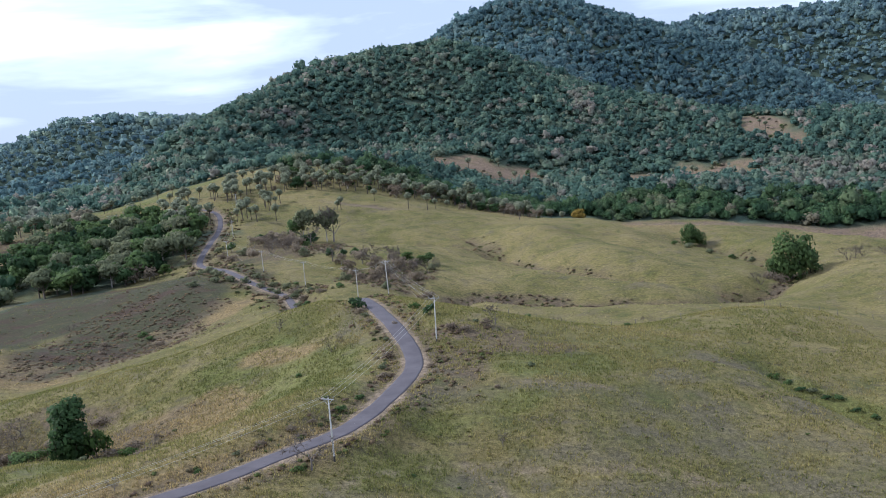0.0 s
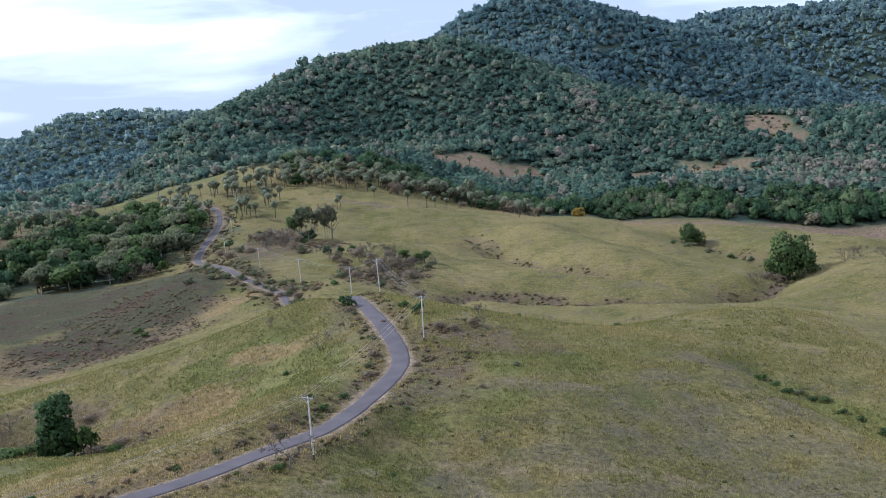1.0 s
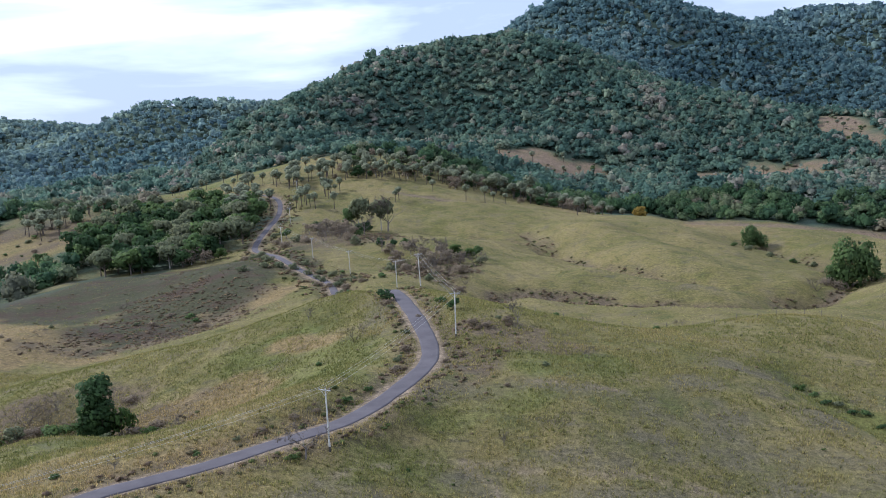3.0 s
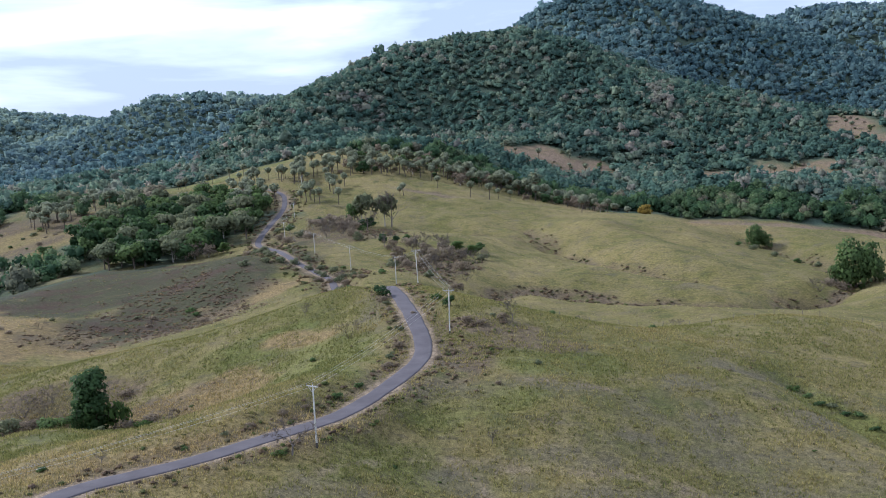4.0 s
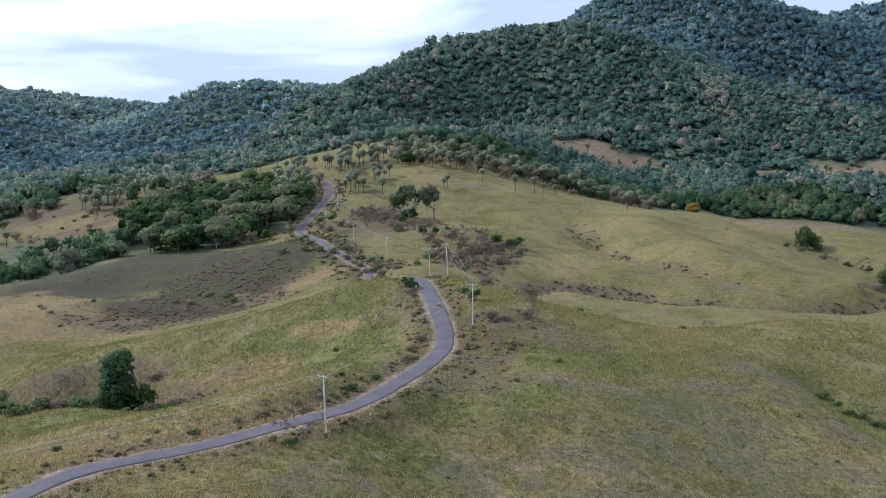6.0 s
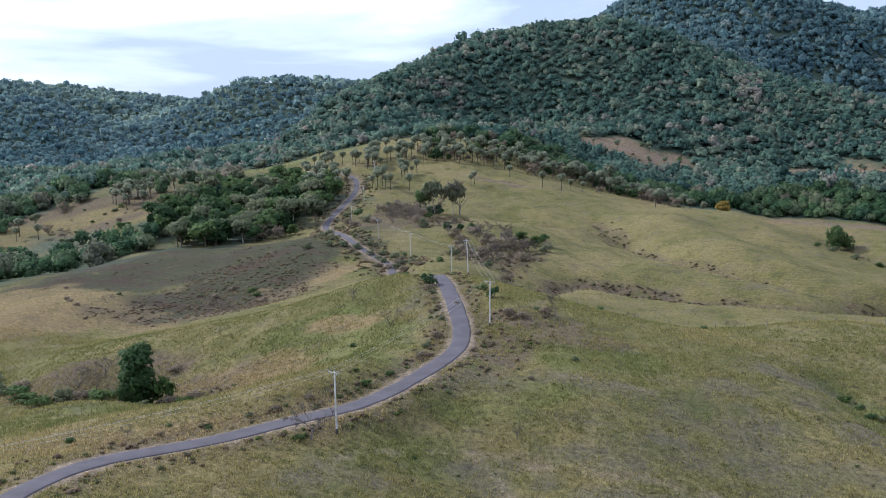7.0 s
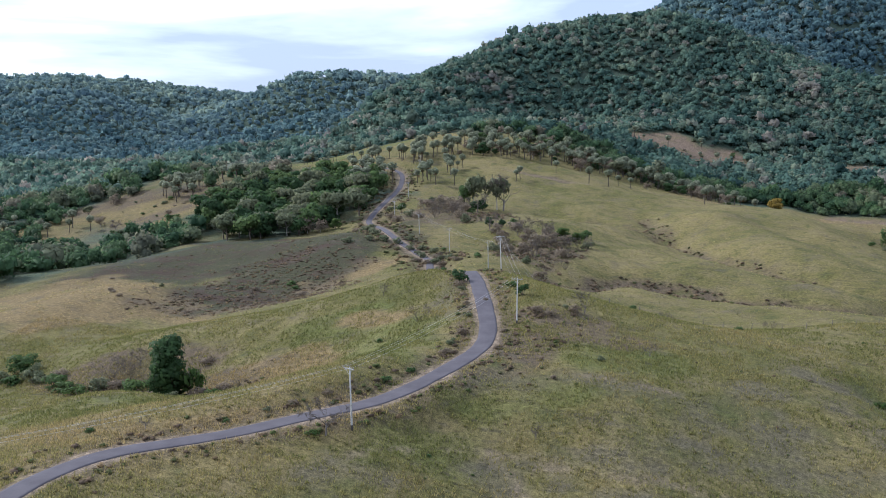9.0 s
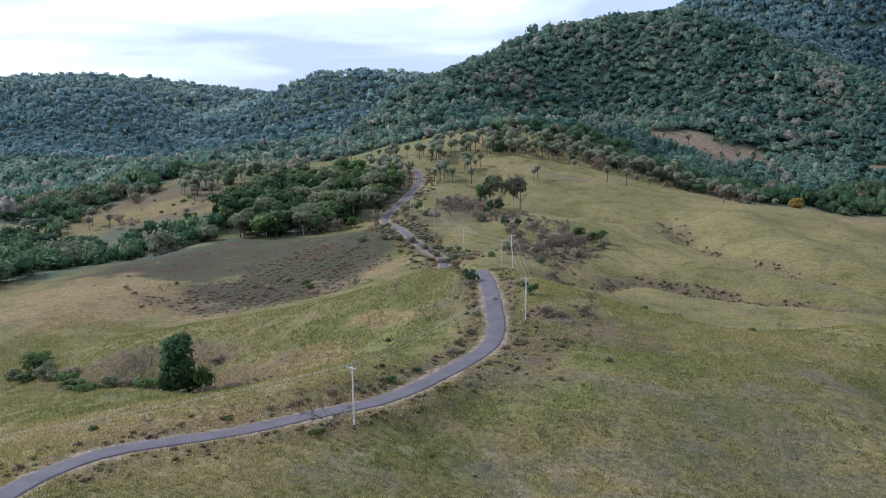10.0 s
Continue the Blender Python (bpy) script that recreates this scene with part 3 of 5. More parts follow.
def mesh_of(name, verts, faces, material, **attributes):
    """A mesh from arrays: faces all of one count of corners; attributes give one number a vertex."""
    verts, faces = np.asarray(verts, np.float32), np.asarray(faces, np.int32)
    me = bpy.data.meshes.new(name)
    n, k = faces.shape
    me.vertices.add(len(verts))
    me.vertices.foreach_set("co", verts.ravel())
    me.loops.add(n * k)
    me.loops.foreach_set("vertex_index", faces.ravel())
    me.polygons.add(n)
    me.polygons.foreach_set("loop_start", np.arange(0, n * k, k, dtype=np.int32))
    if "mass" in attributes:
        me.attributes.new("mass", "FLOAT_VECTOR", "POINT").data.foreach_set("vector", np.asarray(attributes.pop("mass"), np.float32).ravel())
    for key, values in attributes.items():
        me.attributes.new(key, "FLOAT", "POINT").data.foreach_set("value", np.asarray(values, np.float32).ravel())
    me.update(calc_edges=True)
    me.materials.append(material)
    return me


def spread(stops):
    """Grid lines: (from, to, step at the start, step at the end) one after another."""
    out = []
    for a, b, s, e in stops:
        n = max(1, round(abs(b - a) * 2 / (s + e)))
        t = np.linspace(0, 1, n, endpoint=False)
        w = s + (e - s) * t
        c = np.concatenate([[0], np.cumsum(w)])
        out.extend(a + (b - a) * c[:-1] / c[-1])
    out.append(stops[-1][1])
    return np.array(out)


def build_ground():
    xs = spread([(-4600, -700, 220, 40), (-700, -210, 26, 4), (-210, -95, 4, 1.5), (-95, 90, 1.25, 1.25), (90, 210, 1.5, 4), (210, 650, 4, 20), (650, 4600, 40, 240)])
    ys = spread([(-1500, 0, 300, 40), (0, 80, 20, 3), (80, 230, 1.25, 1.4), (230, 660, 1.5, 4), (660, 1150, 5, 12), (1150, 1700, 14, 30), (1700, 4600, 40, 160)])
    x, y = np.meshgrid(xs, ys)
    z = land(x, y)
    nx, ny = len(xs), len(ys)
    i = (np.arange(ny - 1)[:, None] * nx + np.arange(nx - 1)[None, :]).ravel()
    me = mesh_of("ground", np.stack([x, y, z], -1).reshape(-1, 3), np.stack([i, i + 1, i + 1 + nx, i + nx], 1), PASTURE,
                 **{k: v.ravel() for k, v in ground_cover(x.ravel(), y.ravel()).items()})
    me.polygons.foreach_set("use_smooth", np.ones(len(me.polygons), bool))
    tagged(new("ground", me), "rolling green and straw-coloured pasture hills with brown scrub", "ground", kind="structure")


def build_road():
    line = ROAD_LINE
    along = np.gradient(line, axis=0)
    along /= np.linalg.norm(along, axis=1)[:, None]
    side = np.stack([along[:, 1], -along[:, 0]], 1)
    across = np.array([-1.0, -0.96, -0.75, -0.4, 0, 0.4, 0.75, 0.96, 1.0])
    n, k = len(line), len(across)
    narrow = np.interp(line[:, 1], [250, 300, 420], [1.0, 0.72, 0.85])
    ragged = 1 + 0.07 * vnoise(line[:, 0], line[:, 1], 3.0, 91)
    verts = np.zeros((n, k, 3))
    for c, a in enumerate(across):
        verts[:, c, :2] = line + side * (a * ROAD_HALF * ragged * narrow)[:, None]
        verts[:, c, 2] = ROAD_Z + 0.05 * (1 - a * a) + (0 if abs(a) < 1 else -0.2)
    i = (np.arange(n - 1)[:, None] * k + np.arange(k - 1)[None, :]).ravel()
    me = mesh_of("road", verts.reshape(-1, 3), np.stack([i, i + 1, i + 1 + k, i + k], 1), ROAD, side=np.tile(np.abs(across), n))
    me.polygons.foreach_set("use_smooth", np.ones(len(me.polygons), bool))
    tagged(new("road", me), "narrow worn grey asphalt road winding over the hills", "road", kind="structure")


build_ground()
build_road()


# ---- growing things: shapes ----
def leaf_quads(g, centres, radii, n, leaf, flat=0.8, inner=0.25, scatter=0.36):
    """n small leaf clumps over round lobes: corners, and the way that their mass faces, as arrays (4 n, 3)."""
    centres, radii = np.array(centres, float), np.array(radii, float)
    k = g.choice(len(radii), n, p=radii ** 2 / (radii ** 2).sum())
    d = g.normal(size=(n, 3))
    d[:, 2] = np.abs(d[:, 2]) * np.where(g.random(n) < 0.75, 1, -1)
    d /= np.linalg.norm(d, axis=1)[:, None]
    r = radii[k] * (1 - inner * g.random(n) ** 1.5 + 0.12 * g.normal(size=n))
    p = centres[k] + d * r[:, None] * np.array([1, 1, flat])
    nrm = d + scatter * g.normal(size=(n, 3))
    nrm /= np.linalg.norm(nrm, axis=1)[:, None]
    a = np.cross(nrm, g.normal(size=(n, 3)))
    a /= np.linalg.norm(a, axis=1)[:, None]
    b = np.cross(nrm, a)
    s = (leaf * g.uniform(0.6, 1.35, n))[:, None]
    q = g.uniform(0.5, 0.9, n)[:, None]
    sag = nrm * s * 0.35
    face = d + 0.35 * nrm + (p - np.array([0, 0, centres[:, 2].mean()])) * (0.5 / radii.max())
    face /= np.linalg.norm(face, axis=1)[:, None]
    return np.stack([p + a * s, p + b * s * q - sag, p - a * s * g.uniform(0.7, 1.1, n)[:, None], p - b * s * q - sag * 0.5], 1).reshape(-1, 3), np.repeat(face, 4, 0)


def lobes(g, n, radius, low, high, big, small):
    """Centres and sizes of the rounded masses of a crown."""
    c, r = [(0, 0, (low + high) / 2)], [big]
    for k in range(n):
        t, f = 2.4 * k + g.uniform(0, 0.8), g.uniform(0.45, 1.0)
        z = low + (high - low) * g.uniform(0, 1) * (1.15 - 0.5 * f)
        c.append((radius * f * math.cos(t), radius * f * math.sin(t), z))
        r.append(g.uniform(small, big))
    return c, r


def quads(n):
    return np.arange(4 * n, dtype=np.int32).reshape(n, 4)


def tube(verts, faces, points, radii, sides=6):
    """Adds a tapered tube along the points to lists of corners and four-sided faces."""
    base = len(verts)
    for k, (p, r) in enumerate(zip(points, radii)):
        a = Vector(points[min(k + 1, len(points) - 1)]) - Vector(points[max(k - 1, 0)])
        u = a.orthogonal().normalized()
        v = a.normalized().cross(u)
        for s in range(sides):
            t = 2 * math.pi * s / sides
            verts.append(tuple(Vector(p) + (u * math.cos(t) + v * math.sin(t)) * r))
    for k in range(len(points) - 1):
        for s in range(sides):
            i, j = base + k * sides + s, base + k * sides + (s + 1) % sides
            faces.append((i, j, j + sides, i + sides))


def branch(g, verts, faces, start, way, length, radius, depth, sides=5, split=3, droop=0.0):
    """A limb that bends a little and forks."""
    pts, p, w = [Vector(start)], Vector(start), Vector(way).normalized()
    for k in range(3):
        w = (w + Vector(g.normal(0, 0.16, 3)) + Vector((0, 0, 0.06 - droop))).normalized()
        p = p + w * length / 3
        pts.append(p.copy())
    tube(verts, faces, pts, [radius * f for f in (1, 0.85, 0.7, 0.5)], sides)
    if depth > 0:
        for k in range(split):
            t = 2 * math.pi * (k + g.random()) / split
            u = w.orthogonal().normalized()
            v = w.cross(u)
            turn = (w * g.uniform(0.7, 1.1) + (u * math.cos(t) + v * math.sin(t)) * g.uniform(0.6, 1.0)).normalized()
            branch(g, verts, faces, pts[-1 if k else -2], turn, length * g.uniform(0.6, 0.8), radius * 0.5, depth - 1, max(3, sides - 1), split, droop)


def part(name, me, parent, label=""):
    ob = new(name, me)
    ob.parent = parent
    return tagged(ob, label)


def trunk_mesh(g, height_, radius, limbs, reach, material, forks=1):
    verts, faces = [], []
    top = Vector((g.normal(0, 0.03) * height_, g.normal(0, 0.03) * height_, height_))
    tube(verts, faces, [(0, 0, -0.4), (0, 0, 0.2), top * 0.5, top], [radius * 1.5, radius * 1.05, radius * 0.8, radius * 0.5], 6)
    for k in range(limbs):
        t = 2.4 * k + g.uniform(0, 1)
        f = g.uniform(0.55, 1.0)
        branch(g, verts, faces, top * f, (math.cos(t), math.sin(t), g.uniform(0.5, 1.1)), reach * g.uniform(0.7, 1.1), radius * 0.45, forks, 3, 2)
    return mesh_of("trunk", verts, faces, material)


def make_tree(seed, tall, wide, leaves, leaf, material, bark, bole=0.3, count=7, name="tree"):
    """A broadleaved tree: a forked trunk and a crown of many leaf clumps on uneven masses."""
    g = np.random.default_rng(seed)
    root = new(name)
    r = wide / 2
    c, rad = lobes(g, count, r * 0.66, tall * (bole + 0.12), tall * 0.86, r * 0.52, r * 0.26)
    if not count:       # a dense upright crown down to the ground
        c, rad = [], []
        for k in range(20):
            z, t = tall * (0.10 + 0.76 * k / 19), 2.4 * k
            f = r * 0.44 * (1.1 - 0.7 * abs(k / 19 - 0.42))
            c.append((f * math.cos(t), f * math.sin(t), z))
            rad.append(r * g.uniform(0.40, 0.60) * (1.05 - 0.18 * k / 19))
    part("trunk", trunk_mesh(g, tall * (bole + 0.15), 0.022 * tall + 0.03, 5, tall * 0.32, bark), root)
    corners, face = leaf_quads(g, c, rad, leaves, leaf)
    part("crown", mesh_of("crown", corners, quads(leaves), material, mass=face), root)
    return root


def make_bush(seed, tall, wide, leaves, leaf, material, bark, name="bush"):
    """A bush: stems from the ground and leaf clumps down to the grass."""
    g = np.random.default_rng(seed)
    root = new(name)
    verts, faces = [], []
    for k in range(5):
        t = 1.3 * k + g.random()
        branch(g, verts, faces, (0.1 * math.cos(t), 0.1 * math.sin(t), -0.3), (0.5 * math.cos(t), 0.5 * math.sin(t), 1), tall * 0.5, 0.02 * tall + 0.01, 1, 4, 2)
    part("stem", mesh_of("stem", verts, faces, bark), root)
    r = wide / 2
    c, rad = lobes(g, 9, r * 0.66, tall * 0.12, tall * 0.72, min(r, tall) * 0.5, min(r, tall) * 0.26)
    corners, face = leaf_quads(g, c, rad, leaves, leaf)
    part("foliage", mesh_of("foliage", corners, quads(leaves), material, mass=face), root)
    return root


def make_bare(seed, tall, material, twig, depth=3, stems=1, name="bare_tree"):
    """A leafless tree or shrub: a forking stem and a haze of fine twigs."""
    g = np.random.default_rng(seed)
    root = new(name)
    verts, faces = [], []
    for k in range(stems):
        t = 2 * math.pi * k / stems + g.random()
        lean = 0.12 if stems == 1 else 0.55
        way = Vector((lean * math.cos(t), lean * math.sin(t), 1)).normalized()
        if stems == 1:
            tube(verts, faces, [(0, 0, -0.3), (0, 0, 0), way * tall * 0.3], [0.032 * tall, 0.026 * tall, 0.02 * tall], 6)
            for q in range(4):
                s = 1.6 * q + g.random()
                branch(g, verts, faces, way * tall * (0.2 + 0.035 * q), (math.cos(s), math.sin(s), g.uniform(0.8, 1.5)), tall * 0.36, 0.012 * tall, depth, 4, 2)
        else:
            branch(g, verts, faces, (0, 0, -0.2), way, tall * 0.5, 0.016 * tall, depth, 4, 3)
    part("trunk", mesh_of("trunk", verts, faces, material), root)
    tip, f2 = [], []
    for k in range(260):
        v = verts[int(g.integers(len(verts) // 3, len(verts)))]
        w = Vector(g.normal(0, 1, 3)) + Vector((v[0], v[1], v[2] * 0.5)) * (1.2 / tall)
        tube(tip, f2, [v, Vector(v) + w.normalized() * tall * g.uniform(0.06, 0.14)], [0.007 * tall, 0.0035 * tall], 3)
    tagged(part("brushwood", mesh_of("brushwood", tip, f2, twig), root), kind="stuff")
    return root


def fan(g, tris, start, way, stalk, radius, open_=2.3, droop=0.25):
    """One fan leaf of a palm: a stalk and a pleated blade."""
    way = Vector(way).normalized()
    side = way.cross(Vector((0, 0, 1)))
    side = side.normalized() if side.length > 1e-3 else Vector((1, 0, 0))
    up = side.cross(way)
    hub = Vector(start) + way * stalk
    tris += [tuple(Vector(start) + side * 0.03), tuple(Vector(start) - side * 0.03), tuple(hub)]
    n = 8
    for k in range(n):
        a, b = -open_ + 2 * open_ * k / n, -open_ + 2 * open_ * (k + 0.8) / n
        m = (a + b) / 2
        fold = up * (0.10 * radius if k % 2 else -0.05 * radius)
        tip = hub + (way * math.cos(m) + side * math.sin(m)) * radius * g.uniform(0.85, 1.1) + fold - Vector((0, 0, droop * radius * g.uniform(0.4, 1.2)))
        half = hub + (way * math.cos(a) + side * math.sin(a)) * radius * 0.62
        half2 = hub + (way * math.cos(b) + side * math.sin(b)) * radius * 0.62
        tris += [tuple(hub), tuple(half), tuple(half2 + fold), tuple(half), tuple(tip), tuple(half2 + fold)]


def make_palm(seed, tall, fans, radius=0.95):
    """A fan palm: a slim ringed trunk, a round head of fan leaves and a few dead ones."""
    g = np.random.default_rng(seed)
    root = new("palm")
    verts, faces = [], []
    lean = Vector((g.normal(0, 0.03), g.normal(0, 0.03), 1))
    pts = [lean * (tall * f) + Vector((0.12 * math.sin(3 * f), 0, 0)) for f in (-0.05, 0.05, 0.3, 0.6, 0.85, 1.0)]
    tube(verts, faces, pts, [0.26, 0.21, 0.17, 0.16, 0.17, 0.20], 7)
    part("trunk", mesh_of("trunk", verts, faces, PALM_BARK), root)
    top = pts[-1]
    live, dead = [], []
    head = top + Vector((0, 0, 0.35))
    c, rad = [head], [1.15 * radius]
    for k in range(9):
        t, e = 2.4 * k, -0.35 + 1.35 * k / 8
        c.append(head + Vector((math.cos(t) * math.cos(e), math.sin(t) * math.cos(e), math.sin(e))) * 1.0 * radius)
        rad.append(radius * g.uniform(0.6, 0.85))
    corners, face = leaf_quads(g, c, rad, 8 * fans, 0.38 * radius, 0.9, 0.15, 0.5)
    for k in range(0, fans, 2):
        t, e = 2.4 * k, math.asin(min(1, -0.5 + 1.4 * (k + 0.5) / fans))
        fan(g, live, top, (math.cos(t) * math.cos(e), math.sin(t) * math.cos(e), math.sin(e)), g.uniform(0.9, 1.25), radius * g.uniform(0.7, 0.95))
    for k in range(7):
        t = 2.4 * k + 1
        fan(g, dead, top - Vector((0, 0, 0.1)), (math.cos(t) * 0.7, math.sin(t) * 0.7, -0.9), g.uniform(0.5, 0.7), radius * 0.7, 1.2)
    n = len(corners) // 4
    q = 4 * np.arange(n)[:, None]
    loose = np.array(live)
    mass = np.repeat((loose - np.array(top)).reshape(-1, 3, 3).mean(1), 3, 0) + np.array([0, 0, 0.4])
    mass /= np.linalg.norm(mass, axis=1)[:, None] + 1e-6
    tris = np.concatenate([q + np.array([0, 1, 2]), q + np.array([0, 2, 3]), 4 * n + np.arange(len(loose)).reshape(-1, 3)])
    part("crown", mesh_of("crown", np.concatenate([corners, loose]), tris, PALM_LEAF, mass=np.concatenate([face, mass])), root)
    part("dead_fronds", mesh_of("dead_fronds", dead, np.arange(len(dead)).reshape(-1, 3), PALM_DEAD), root, "drooping straw-brown dead palm leaves")
    return root


KINDS = {
    "column": (lambda s: make_tree(s, 10.4, 6.2, 3600, 0.30, LEAF_DARK, BARK, 0.0, 0), "dense dark green broadleaved tree", 1),
    "full": (lambda s: make_tree(s, 10, 11, 1500, 0.46, LEAF_GREEN, BARK, 0.0, 16), "full green tree with leaves down to the grass", 2),
    "dark": (lambda s: make_tree(s, 10, 8.5, 600, 0.62, LEAF_DARK, BARK, 0.08, 9), "dense dark green broadleaved tree", 2),
    "green": (lambda s: make_tree(s, 10, 10, 600, 0.64, LEAF_GREEN, BARK, 0.2, 8), "leafy mid-green broadleaved tree", 3),
    "spreading": (lambda s: make_tree(s, 10, 13, 600, 0.64, LEAF_GREY, PALE_BARK, 0.4, 9), "spreading tree with thin dusty olive foliage", 2),
    "olive": (lambda s: make_tree(s, 10, 8, 520, 0.6, LEAF_GREY, BARK, 0.25, 7), "slender tree with dusty olive foliage", 2),
    "withered": (lambda s: make_tree(s, 9, 9, 560, 0.40, LEAF_BROWN, PALE_BARK, 0.06, 10), "half-bare tree with withered brown leaves", 2),
    "yellow": (lambda s: make_tree(s, 10, 11, 900, 0.52, LEAF_YELLOW, BARK, 0.2, 8), "tree in yellow flower at the forest edge", 1),
    "bright": (lambda s: make_tree(s, 8, 8, 800, 0.46, LEAF_BRIGHT, BARK, 0.15, 7), "fresh bright green leafy tree", 1),
    "bush": (lambda s: make_bush(s, 3, 4, 460, 0.22, LEAF_GREEN, BARK), "rounded green bush in the pasture", 2),
    "dark_bush": (lambda s: make_bush(s, 4, 4.4, 420, 0.24, LEAF_DARK, BARK), "rounded dark green bush beside the road", 2),
    "brown_bush": (lambda s: make_bush(s, 2.5, 4.4, 440, 0.17, LEAF_BROWN, TWIG, "bush"), "dry reddish-brown bush in the grass", 2),
    "olive_bush": (lambda s: make_bush(s, 3, 4, 420, 0.2, LEAF_GREY, TWIG), "dusty grey-green bush on the slope", 2),
    "bright_bush": (lambda s: make_bush(s, 3, 4.5, 320, 0.24, LEAF_BRIGHT, BARK), "bright green leafy bush in the grass", 1),
    "bare_tree": (lambda s: make_bare(s, 5, BARE_BARK, TWIG), "leafless grey tree with fine twigs", 2),
    "bare_shrub": (lambda s: make_bare(s, 3.4, TWIG, TWIG, 3, 5, "bare_shrub"), "leafless grey-lilac shrub in the scrub", 2),
    "palm": (lambda s: make_palm(s, 5.5, 20, 1.2), "fan palm with a round grey-green head", 3),
}
STOCK = {}


def plant(kind, x, y, size=1.0, turn=None, variant=None, group="", tall=1.0, label=""):
    make, text, many = KINDS[kind]
    variant = random.randrange(many) if variant is None else variant
    m = pose(x, y, height(x, y) - 0.12, 0, 0, random.uniform(0, 360) if turn is None else turn) @ Matrix.Diagonal((size, size, size * tall, 1))
    key = (kind, variant)
    if key not in STOCK:
        STOCK[key] = ob = make(100 * len(STOCK) + 7 + variant)
        ob.matrix_basis = m
        tagged(ob, label or text, "shrub" if "bush" in kind or "shrub" in kind else "palm tree" if kind == "palm" else "tree", group)
        return ob
    ob = copy_thing(STOCK[key], Matrix())
    ob.matrix_basis = m
    if group or label:
        tagged(ob, label or text, group=group)
    return ob


